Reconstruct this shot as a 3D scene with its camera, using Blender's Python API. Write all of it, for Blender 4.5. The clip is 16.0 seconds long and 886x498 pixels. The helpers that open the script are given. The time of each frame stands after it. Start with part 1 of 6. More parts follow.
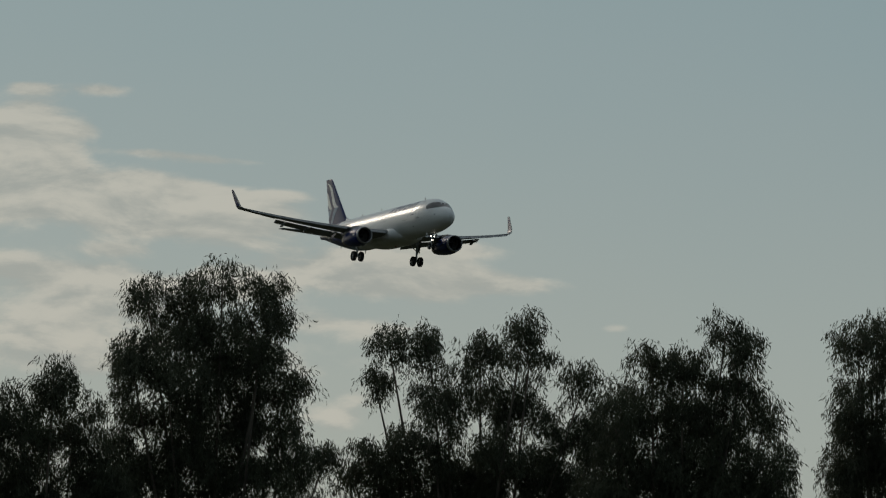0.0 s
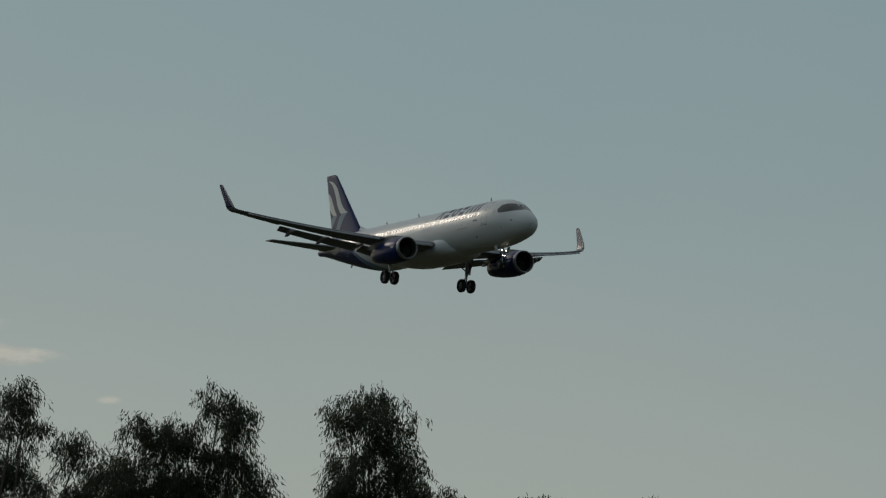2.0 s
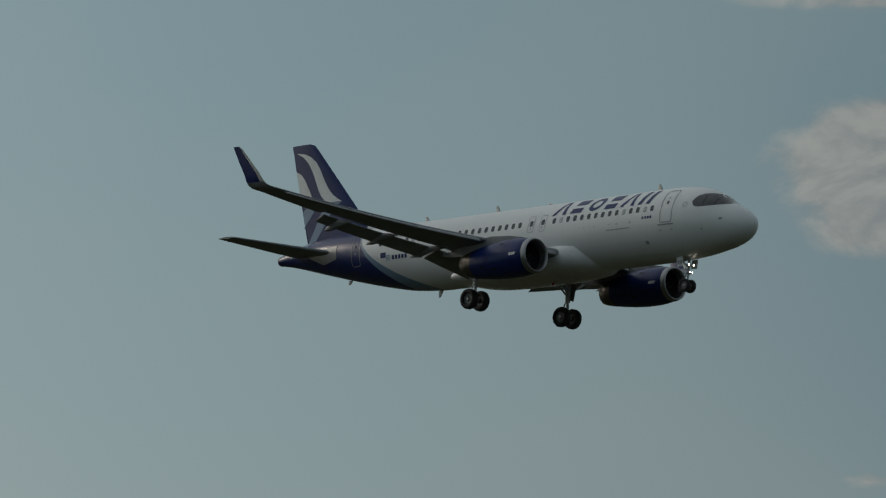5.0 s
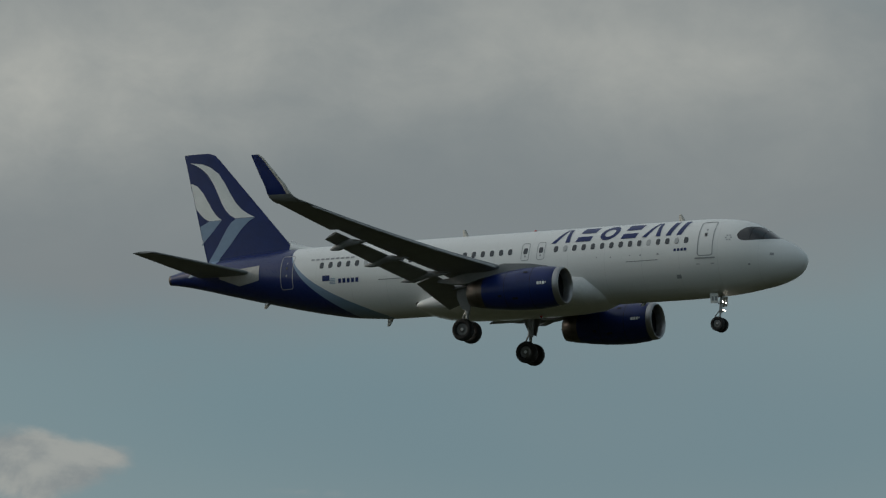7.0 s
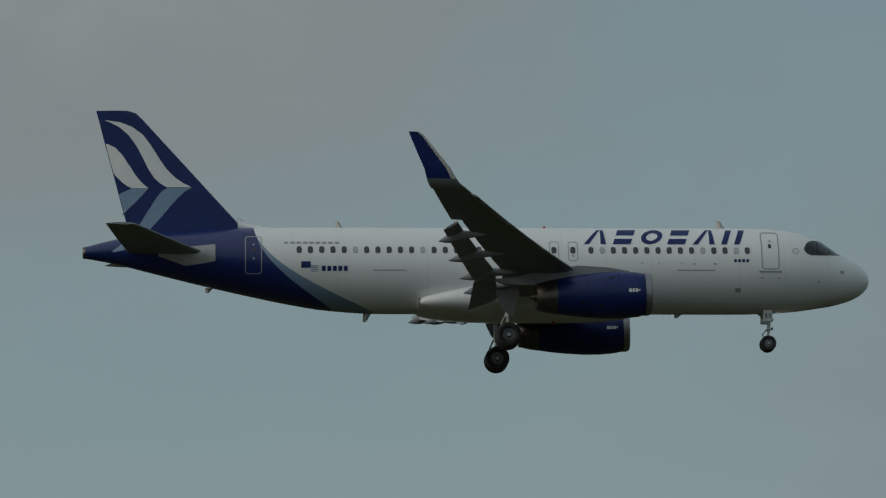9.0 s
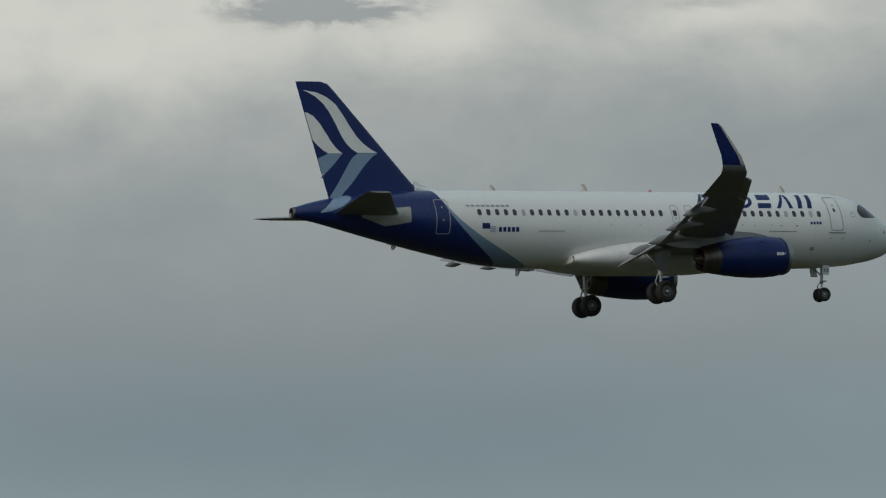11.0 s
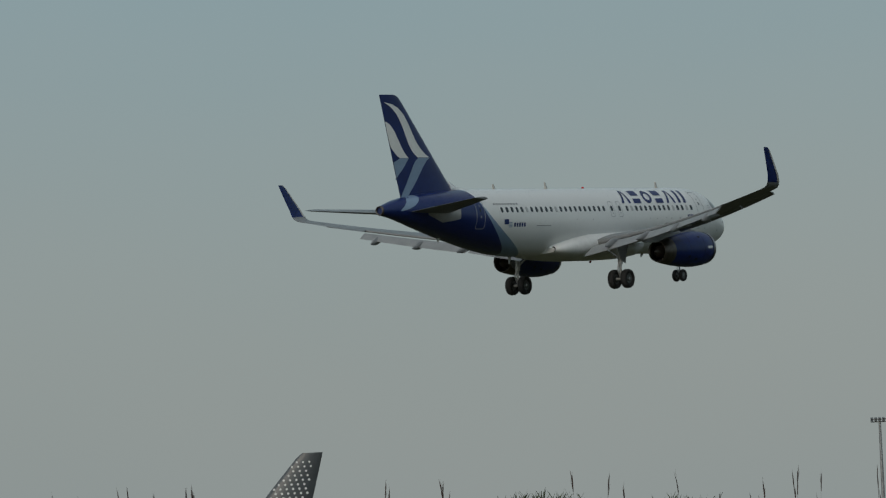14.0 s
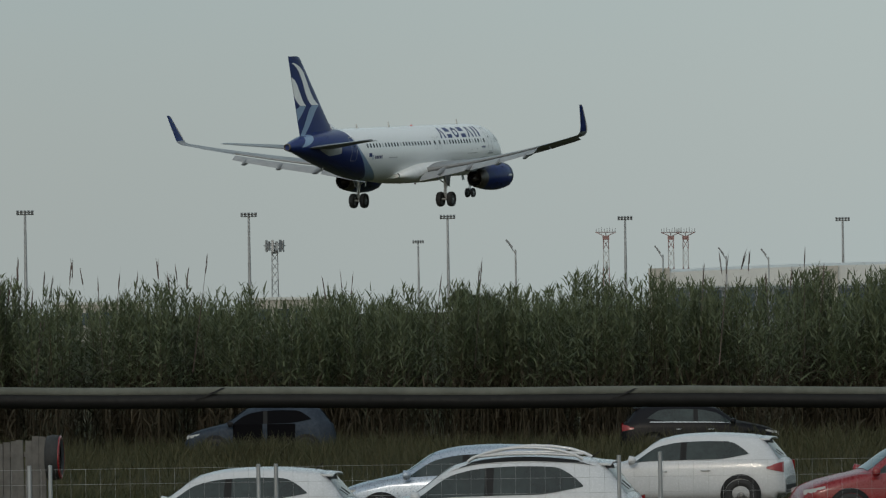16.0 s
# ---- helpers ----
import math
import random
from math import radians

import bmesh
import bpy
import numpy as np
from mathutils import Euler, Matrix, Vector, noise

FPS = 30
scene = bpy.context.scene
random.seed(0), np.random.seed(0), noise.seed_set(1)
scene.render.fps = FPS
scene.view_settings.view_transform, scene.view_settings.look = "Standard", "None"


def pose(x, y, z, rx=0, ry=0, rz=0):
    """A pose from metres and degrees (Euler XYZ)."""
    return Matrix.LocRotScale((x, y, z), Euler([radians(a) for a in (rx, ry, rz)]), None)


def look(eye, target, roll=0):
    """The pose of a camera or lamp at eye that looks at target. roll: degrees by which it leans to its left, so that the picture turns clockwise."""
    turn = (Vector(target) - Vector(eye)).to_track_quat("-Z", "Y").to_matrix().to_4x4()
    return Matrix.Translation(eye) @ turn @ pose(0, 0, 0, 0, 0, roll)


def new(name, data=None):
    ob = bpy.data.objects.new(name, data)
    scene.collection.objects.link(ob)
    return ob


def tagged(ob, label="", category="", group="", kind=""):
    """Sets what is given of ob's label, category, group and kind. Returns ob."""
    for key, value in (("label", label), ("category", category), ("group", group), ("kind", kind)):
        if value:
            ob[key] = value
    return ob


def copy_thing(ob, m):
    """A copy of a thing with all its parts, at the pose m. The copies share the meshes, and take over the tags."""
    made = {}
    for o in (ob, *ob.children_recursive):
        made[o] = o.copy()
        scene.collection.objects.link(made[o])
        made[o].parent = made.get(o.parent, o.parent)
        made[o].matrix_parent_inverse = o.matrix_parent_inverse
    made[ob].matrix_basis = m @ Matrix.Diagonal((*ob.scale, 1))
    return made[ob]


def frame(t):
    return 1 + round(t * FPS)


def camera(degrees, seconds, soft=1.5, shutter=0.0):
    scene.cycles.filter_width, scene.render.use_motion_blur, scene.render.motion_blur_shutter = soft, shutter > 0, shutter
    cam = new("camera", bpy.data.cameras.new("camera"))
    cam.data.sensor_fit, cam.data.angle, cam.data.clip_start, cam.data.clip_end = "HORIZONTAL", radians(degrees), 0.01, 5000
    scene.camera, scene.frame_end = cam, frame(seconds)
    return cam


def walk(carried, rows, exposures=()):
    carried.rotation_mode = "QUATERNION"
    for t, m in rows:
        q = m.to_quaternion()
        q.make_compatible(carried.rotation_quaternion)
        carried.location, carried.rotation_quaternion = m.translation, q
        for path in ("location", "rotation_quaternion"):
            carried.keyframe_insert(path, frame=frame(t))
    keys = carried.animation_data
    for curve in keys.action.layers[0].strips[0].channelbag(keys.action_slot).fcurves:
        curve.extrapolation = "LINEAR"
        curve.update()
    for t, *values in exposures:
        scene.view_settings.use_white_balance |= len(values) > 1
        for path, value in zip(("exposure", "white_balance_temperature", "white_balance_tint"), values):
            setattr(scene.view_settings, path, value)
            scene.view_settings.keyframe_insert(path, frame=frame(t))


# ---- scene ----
EYE = 3.9
cam = camera(8.541, 16.0, soft=1.25)
walk(cam, [
    (0.0, pose(0, 0, EYE, 96.7153, -2.4491, 64.3734)),
    (0.5, pose(0, 0, EYE, 96.7408, -2.4690, 63.4229)),
    (1.0, pose(0, 0, EYE, 96.8198, -2.8442, 62.2801)),
    (1.5, pose(0, 0, EYE, 97.1053, -2.8571, 61.1670)),
    (2.0, pose(0, 0, EYE, 97.6495, -2.8534, 59.4128)),
    (2.5, pose(0, 0, EYE, 98.0008, -3.0733, 57.4830)),
    (3.0, pose(0, 0, EYE, 98.1000, -3.8742, 55.3125)),
    (3.5, pose(0, 0, EYE, 98.5651, -4.1846, 53.1889)),
    (3.7, pose(0, 0, EYE, 98.7439, -4.3980, 52.0213)),
    (4.4, pose(0, 0, EYE, 99.2640, -3.5735, 47.2323)),
    (5.1, pose(0, 0, EYE, 99.7071, -2.7490, 41.3390)),
    (5.8, pose(0, 0, EYE, 100.0242, -1.9245, 35.5283)),
    (6.0, pose(0, 0, EYE, 100.0631, -1.8203, 34.2987)),
    (6.5, pose(0, 0, EYE, 100.3647, -2.0818, 29.5207)),
    (7.0, pose(0, 0, EYE, 101.0324, -1.7326, 22.7499)),
    (7.5, pose(0, 0, EYE, 101.4319, -2.0328, 15.4904)),
    (8.0, pose(0, 0, EYE, 101.4881, -1.3190, 8.2041)),
    (8.2, pose(0, 0, EYE, 101.3745, -1.1302, 4.9198)),
    (8.9, pose(0, 0, EYE, 100.4955, -0.3724, -6.2390)),
    (9.6, pose(0, 0, EYE, 99.1341, 0.3855, -16.4574)),
    (10.3, pose(0, 0, EYE, 97.7875, 1.1434, -25.5351)),
    (10.5, pose(0, 0, EYE, 97.3108, 1.3684, -27.9854)),
    (11.0, pose(0, 0, EYE, 96.5224, 2.2414, -32.8273)),
    (11.5, pose(0, 0, EYE, 95.9625, 2.4209, -37.3692)),
    (12.0, pose(0, 0, EYE, 95.4207, 3.0294, -41.6612)),
    (12.5, pose(0, 0, EYE, 94.9157, 3.0725, -44.1688)),
    (13.0, pose(0, 0, EYE, 94.1413, 2.9499, -48.7675)),
    (13.5, pose(0, 0, EYE, 93.5362, 3.1600, -51.6288)),
    (14.0, pose(0, 0, EYE, 92.8667, 2.5979, -53.8931)),
    (14.5, pose(0, 0, EYE, 92.2165, 2.0699, -56.8890)),
    (15.0, pose(0, 0, EYE, 91.7518, 1.9182, -59.8633)),
    (15.5, pose(0, 0, EYE, 91.1619, 1.3530, -62.3852)),
    (16.0, pose(0, 0, EYE, 90.5675, 0.8337, -64.6097)),
], exposures=[(0.0, -0.68), (2.0, -0.73), (3.0, -0.83), (3.5, -0.86), (6.0, -0.16), (7.0, -0.12), (8.0, -0.20), (10.5, 0.18), (12.5, 0.17), (13.0, 0.19), (14.0, 0.03), (15.0, 0.04), (15.5, 0.12), (16.0, 0.40)])

# ---- sky and sun ----
SUN_AZ, SUN_EL = 192.0, 22.0


class Nodes:
    """Short hand for wiring a node tree."""

    def __init__(self, tree):
        self.t = tree
        self.t.nodes.clear()

    def add(self, kind):
        return self.t.nodes.new(kind)

    def put(self, sock, v):
        if isinstance(v, bpy.types.NodeSocket):
            self.t.links.new(v, sock)
        elif v is not None:
            sock.default_value = v

    def math(self, op, a, b=None, c=None, clamp=False):
        n = self.add("ShaderNodeMath")
        n.operation, n.use_clamp = op, clamp
        for i, v in enumerate((a, b, c)):
            self.put(n.inputs[i], v)
        return n.outputs[0]

    def vec(self, x, y, z):
        n = self.add("ShaderNodeCombineXYZ")
        for i, v in enumerate((x, y, z)):
            self.put(n.inputs[i], v)
        return n.outputs[0]

    def mix(self, f, a, b, blend="MIX"):
        n = self.add("ShaderNodeMix")
        n.data_type, n.blend_type = "RGBA", blend
        self.put(n.inputs[0], f)
        for k, v in ((6, a), (7, b)):
            self.put(n.inputs[k], (*v, 1) if isinstance(v, tuple) and len(v) == 3 else v)
        return n.outputs[2]

    def noise(self, vector, scale, detail=4, rough=0.55, dist=0.0):
        n = self.add("ShaderNodeTexNoise")
        self.put(n.inputs["Vector"], vector)
        for k, v in (("Scale", scale), ("Detail", detail), ("Roughness", rough), ("Distortion", dist)):
            n.inputs[k].default_value = v
        return n.outputs["Fac"]

    def ramp(self, v, lo, hi, a=0.0, b=1.0, smooth=True):
        n = self.add("ShaderNodeMapRange")
        n.interpolation_type = "SMOOTHSTEP" if smooth else "LINEAR"
        for i, q in enumerate((v, lo, hi, a, b)):
            self.put(n.inputs[i], q)
        return n.outputs[0]


def make_sky():
    world = bpy.data.worlds.new("sky")
    scene.world = world
    world.use_nodes = True
    n = Nodes(world.node_tree)
    co = n.add("ShaderNodeTexCoord").outputs["Generated"]
    sep = n.add("ShaderNodeSeparateXYZ")
    n.put(sep.inputs[0], co)
    x, y, z = sep.outputs
    az = n.math("MULTIPLY", n.math("ARCTAN2", y, x), 57.29578)
    el = n.math("MULTIPLY", n.math("ARCSINE", z), 57.29578)
    sky = n.add("ShaderNodeTexSky")
    sky.sky_type, sky.sun_disc = "NISHITA", False
    sky.sun_elevation, sky.sun_rotation = radians(SUN_EL), radians(90 - SUN_AZ)
    sky.air_density, sky.dust_density = 1.2, 2.5
    plane2 = n.vec(az, n.math("MULTIPLY", el, 1.5), 0.0)
    warm = n.ramp(az, 128.0, 150.0)
    stretch = n.math("ADD", 1.5, n.math("MULTIPLY", warm, 1.1))
    plane3 = n.vec(az, n.math("MULTIPLY", el, stretch), 0.0)
    fine = n.noise(plane3, 0.85, 10, 0.58, 0.25)
    broad = n.noise(plane2, 0.16, 3, 0.5)

    def blob(a, e, ra, re, amount):
        u = n.math("MULTIPLY", n.math("SUBTRACT", az, a), 1.0 / ra)
        v = n.math("MULTIPLY", n.math("SUBTRACT", el, e), 1.0 / re)
        d = n.math("ADD", n.math("MULTIPLY", u, u), n.math("MULTIPLY", v, v))
        return n.math("MULTIPLY", n.math("EXPONENT", n.math("MULTIPLY", d, -0.7)), amount)

    def total(blobs):
        s = None
        for b in blobs:
            v = blob(*b)
            s = v if s is None else n.math("ADD", s, v)
        return s

    # thin haze over the blue, paler towards the horizon
    haze = n.mix(n.ramp(el, 0.0, 14.0), HAZE_LOW, HAZE_HIGH)
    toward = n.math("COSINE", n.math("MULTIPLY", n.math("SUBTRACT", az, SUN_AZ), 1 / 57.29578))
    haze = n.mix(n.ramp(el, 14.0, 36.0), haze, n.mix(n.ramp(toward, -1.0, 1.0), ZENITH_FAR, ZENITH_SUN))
    haze = n.mix(n.math("MULTIPLY", n.ramp(az, 34.0, 24.0, 0.0, 0.5), n.ramp(az, -25.0, 12.0)), haze, (0.345, 0.395, 0.395))
    east = n.math("MULTIPLY", n.ramp(az, 78.0, 58.0, 0.0, 0.75), n.ramp(az, 15.0, 30.0))
    haze = n.mix(east, haze, n.mix(n.ramp(el, 0.8, 7.0), (0.245, 0.272, 0.267), (0.190, 0.287, 0.330)))
    haze = n.mix(n.ramp(n.math("ADD", total(BLUE_GAPS), n.math("MULTIPLY", n.math("SUBTRACT", broad, 0.5), 0.4)), 0.1, 0.9), haze, BLUE)
    haze = n.mix(n.math("MULTIPLY", n.math("SUBTRACT", broad, 0.35), 0.35, clamp=True), haze, (0.33, 0.33, 0.31))
    haze = n.mix(n.math("MULTIPLY", warm, n.ramp(el, 9.0, 3.5, 0.0, 0.4)), haze, (0.37, 0.37, 0.30))
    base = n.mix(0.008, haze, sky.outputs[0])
    # grey sheet
    sheet = n.ramp(n.math("ADD", total(SHEETS), n.math("MULTIPLY", n.math("SUBTRACT", fine, 0.5), 0.55)), 0.05, 1.15)
    billow = n.math("MULTIPLY", n.math("SUBTRACT", fine, 0.5), 3.0)
    lit = total(LIT)
    patchy = n.math("ADD", n.math("MULTIPLY", lit, 0.8), n.math("MULTIPLY", n.math("SUBTRACT", broad, 0.5), 0.5))
    tone = n.mix(n.ramp(n.math("ADD", patchy, n.math("MULTIPLY", billow, n.math("ADD", 0.05, n.math("MULTIPLY", lit, 0.24)))), 0.0, 1.05), SHEET_GREY, SHEET_LIT)
    c = n.mix(n.math("MULTIPLY", sheet, 0.9), base, tone)
    c = n.mix(n.ramp(n.math("ADD", total(SLATE), n.math("MULTIPLY", n.math("SUBTRACT", broad, 0.5), 0.4)), 0.0, 1.9), c, SLATE_BLUE)
    torn = n.ramp(n.noise(n.vec(az, n.math("MULTIPLY", el, 2.2), 3.0), 1.5, 9, 0.62, 0.3), 0.36, 0.64)
    c = n.mix(n.ramp(n.math("MULTIPLY", total(DARK_PATCHES), n.math("ADD", 0.25, torn)), 0.05, 0.95, 0.0, 0.75), c, DARK_CLOUD)
    # heaped clouds with uneven rims
    heap = total(PUFFS)
    puff = n.ramp(n.math("ADD", heap, n.math("MULTIPLY", n.math("MULTIPLY", n.math("SUBTRACT", fine, 0.5), 2.3), n.math("MULTIPLY", heap, 2.5, clamp=True))), 0.24, 0.84)
    above = n.noise(n.vec(az, n.math("MULTIPLY", n.math("ADD", el, 0.14), stretch), 0.0), 0.85, 10, 0.58, 0.25)
    rim = n.ramp(n.math("SUBTRACT", above, fine), -0.13, 0.14)
    puff_tone = n.mix(warm, n.mix(rim, PUFF_LIT, PUFF_GREY), n.mix(rim, WARM_LIT, WARM_GREY))
    c = n.mix(n.math("MULTIPLY", puff, n.ramp(az, 128.0, 150.0, 0.78, 0.80)), c, puff_tone)
    bg = n.add("ShaderNodeBackground")
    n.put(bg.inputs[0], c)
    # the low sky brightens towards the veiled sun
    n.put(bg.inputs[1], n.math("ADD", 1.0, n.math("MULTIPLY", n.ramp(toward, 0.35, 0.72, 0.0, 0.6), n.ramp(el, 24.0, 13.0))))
    out = n.add("ShaderNodeOutputWorld")
    n.put(out.inputs[0], bg.outputs[0])


HAZE_LOW, HAZE_HIGH, BLUE = (0.262, 0.318, 0.324), (0.168, 0.252, 0.278), (0.152, 0.234, 0.268)
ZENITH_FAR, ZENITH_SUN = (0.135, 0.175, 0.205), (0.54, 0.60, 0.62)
SHEET_GREY, SHEET_LIT, SLATE_BLUE = (0.222, 0.247, 0.256), (0.57, 0.565, 0.51), (0.125, 0.168, 0.190)
PUFF_LIT, PUFF_GREY = (0.40, 0.40, 0.37), (0.265, 0.278, 0.278)
DARK_CLOUD = (0.205, 0.232, 0.248)
WARM_LIT, WARM_GREY = (0.52, 0.50, 0.43), (0.36, 0.37, 0.335)
WEST_PUFFS = [
    (158.69, 7.81, 0.41, 0.23, 0.95),
    (158.19, 7.67, 0.22, 0.11, 0.70),
    (157.99, 8.09, 0.25, 0.06, 0.80),
    (158.74, 8.07, 0.22, 0.05, 0.70),
    (157.28, 8.01, 0.12, 0.05, 0.35),
    (156.81, 7.46, 0.54, 0.05, 0.75),
    (157.64, 7.51, 0.49, 0.04, 0.55),
    (158.83, 7.23, 0.38, 0.25, 0.85),
    (158.40, 7.39, 0.22, 0.11, 0.60),
    (157.89, 7.17, 0.71, 0.16, 0.90),
    (157.17, 7.06, 0.60, 0.19, 0.90),
    (156.78, 6.89, 0.65, 0.17, 0.80),
    (157.60, 6.88, 0.71, 0.19, 0.85),
    (158.87, 6.93, 0.27, 0.12, 0.70),
    (157.86, 6.56, 0.33, 0.07, 0.60),
    (158.40, 6.32, 1.09, 0.13, 0.85),
    (155.88, 6.44, 0.87, 0.14, 0.75),
]
LOW_WEST_PUFFS = [
    (155.11, 6.31, 0.87, 0.14, 0.70),
    (153.85, 6.39, 0.38, 0.10, 0.75),
    (155.45, 6.60, 0.87, 0.14, 0.60),
    (154.41, 6.73, 0.49, 0.08, 0.40),
    (158.54, 5.88, 1.09, 0.27, 0.70),
    (155.36, 5.95, 0.54, 0.12, 0.60),
    (155.86, 5.95, 0.33, 0.12, 0.50),
    (158.41, 5.45, 0.76, 0.16, 0.50),
    (155.60, 5.04, 0.33, 0.22, 0.40),
    (152.95, 6.01, 0.15, 0.05, 0.35),
    (153.64, 6.77, 0.08, 0.04, 0.30),
    (156.30, 7.15, 0.33, 0.05, 0.40),
    (157.57, 6.15, 1.20, 0.16, 0.50),
    (158.42, 6.65, 0.87, 0.22, 0.15),
    (156.44, 5.49, 1.63, 0.33, 0.35),
]
THIN_PUFFS = [
    (143.16, 9.06, 0.44, 0.04, 0.38),
    (142.69, 9.01, 0.44, 0.06, 0.42),
    (142.19, 8.92, 0.44, 0.09, 0.68),
    (141.64, 8.92, 0.33, 0.08, 0.55),
    (143.44, 9.10, 0.33, 0.04, 0.34),
    (141.27, 8.99, 0.41, 0.09, 0.62),
    (140.55, 8.88, 0.22, 0.04, 0.45),
    (160.09, 7.21, 1.09, 0.44, 0.83),
]
NORTH_PUFFS = [
    (125.91, 8.93, 0.26, 0.10, 0.60),
    (126.22, 9.23, 0.22, 0.09, 0.50),
    (128.20, 11.65, 0.30, 0.07, 0.70),
    (127.42, 11.41, 0.25, 0.13, 0.90),
    (125.44, 10.74, 0.44, 0.21, 0.95),
    (124.34, 9.14, 0.54, 0.20, 0.80),
    (123.55, 8.73, 0.71, 0.22, 0.90),
    (128.29, 11.04, 0.71, 0.23, 1.00),
    (127.89, 10.71, 1.03, 0.33, 1.00),
    (127.16, 10.68, 0.54, 0.27, 0.90),
    (128.35, 9.98, 0.60, 0.22, 0.90),
    (127.29, 9.75, 0.65, 0.26, 0.90),
]
HIGH_PUFFS = [
    (128.65, 10.51, 0.65, 0.33, 0.90),
    (126.88, 11.89, 0.54, 0.23, 0.80),
    (125.76, 11.83, 0.33, 0.21, 0.80),
    (125.16, 12.17, 1.42, 0.20, 0.80),
    (123.46, 11.38, 1.20, 0.25, 0.90),
    (122.19, 11.82, 1.74, 0.49, 1.00),
    (122.62, 11.16, 1.09, 0.30, 0.90),
    (127.95, 12.23, 1.74, 0.14, 0.70),
    (120.90, 11.14, 0.87, 0.33, 0.80),
    (128.47, 7.59, 0.44, 0.07, 0.80),
    (124.38, 12.23, 0.65, 0.19, 0.60),
]
LOW_PUFFS = [
    (122.37, 9.18, 0.60, 0.20, 0.90),
    (122.34, 8.49, 0.60, 0.22, 0.95),
    (121.08, 8.90, 0.76, 0.25, 0.95),
    (119.97, 8.72, 0.87, 0.26, 0.95),
    (118.92, 8.51, 0.82, 0.19, 0.85),
    (123.26, 9.49, 0.33, 0.09, 0.60),
    (123.18, 10.04, 0.35, 0.09, 0.35),
    (120.84, 8.20, 1.63, 0.25, 0.80),
    (116.10, 8.19, 0.38, 0.10, 0.40),
    (117.07, 8.95, 0.65, 0.20, 0.95),
    (116.30, 8.92, 0.14, 0.06, 0.50),
    (114.30, 8.64, 0.60, 0.07, 0.35),
    (117.00, 8.66, 0.87, 0.22, 0.70),
    (95.32, 11.85, 0.41, 0.14, 0.95),
    (95.53, 10.18, 0.54, 0.17, 0.95),
    (94.92, 10.13, 0.33, 0.14, 0.70),
    (95.52, 9.69, 0.49, 0.07, 0.22),
]
PUFFS = WEST_PUFFS + LOW_WEST_PUFFS + THIN_PUFFS + NORTH_PUFFS + HIGH_PUFFS + LOW_PUFFS
NORTH_SHEETS = [
    (117.64, 12.02, 3.82, 1.42, 1.20),
    (122.12, 12.35, 3.27, 0.87, 1.10),
    (121.00, 12.29, 2.18, 0.82, 0.60),
    (114.73, 12.83, 4.91, 1.36, 1.10),
    (110.81, 12.40, 3.82, 1.09, 1.00),
    (113.56, 11.07, 4.91, 0.65, 0.40),
    (101.21, 12.72, 4.91, 1.42, 1.15),
    (96.18, 13.12, 3.27, 1.09, 0.60),
    (94.76, 11.12, 1.80, 1.09, 0.40),
    (92.28, 13.41, 3.82, 1.75, 0.75),
    (88.44, 13.11, 3.82, 2.07, 1.00),
    (84.68, 13.02, 3.82, 2.07, 1.00),
]
EAST_SHEETS = [
    (74.22, 8.99, 3.82, 2.18, 1.00),
    (70.48, 8.73, 3.82, 2.29, 1.10),
    (64.48, 8.68, 4.37, 2.18, 1.20),
    (59.51, 8.83, 3.82, 1.80, 1.20),
    (58.97, 8.18, 3.82, 1.64, 1.00),
    (54.29, 8.00, 3.27, 1.42, 1.10),
    (56.96, 5.43, 7.09, 1.20, 0.55),
    (68.05, 9.70, 3.27, 2.18, 0.80),
    (54.97, 7.65, 3.82, 1.20, 0.80),
    (52.64, 5.40, 1.80, 0.33, 0.35),
    (48.95, 7.54, 4.91, 0.71, 0.35),
]
SHEETS = NORTH_SHEETS + EAST_SHEETS
LIT = [
    (113.62, 13.09, 4.90, 0.98, 0.42),
    (116.67, 12.48, 1.91, 0.65, 0.10),
    (110.26, 12.69, 2.72, 0.82, 0.12),
    (120.50, 12.60, 2.80, 0.90, 0.30),
    (118.76, 11.99, 3.27, 0.76, 0.35),
    (122.63, 11.29, 1.63, 0.33, 0.30),
    (65.61, 8.45, 0.33, 0.17, 0.90),
    (65.09, 8.20, 0.71, 0.21, 0.45),
    (61.48, 9.35, 0.27, 0.22, 0.80),
    (58.28, 9.23, 0.93, 0.25, 0.60),
    (60.89, 8.76, 2.45, 0.60, 0.22),
    (62.53, 9.51, 3.54, 0.38, 0.25),
    (56.91, 8.54, 0.49, 0.25, 0.55),
    (53.98, 8.69, 0.82, 0.16, 0.40),
    (60.33, 8.55, 1.91, 0.49, 0.30),
    (62.82, 8.54, 3.55, 1.20, 0.42),
    (60.00, 9.05, 4.50, 0.85, 0.32),
    (54.80, 8.60, 3.20, 0.75, 0.48),
    (52.60, 8.70, 2.00, 0.70, 0.20),
    (58.30, 9.20, 1.60, 0.60, 0.35),
    (68.85, 9.00, 2.18, 1.09, 0.30),
    (56.89, 7.12, 5.46, 0.93, 0.16),
    (86.28, 12.80, 2.18, 0.65, 0.25),
]
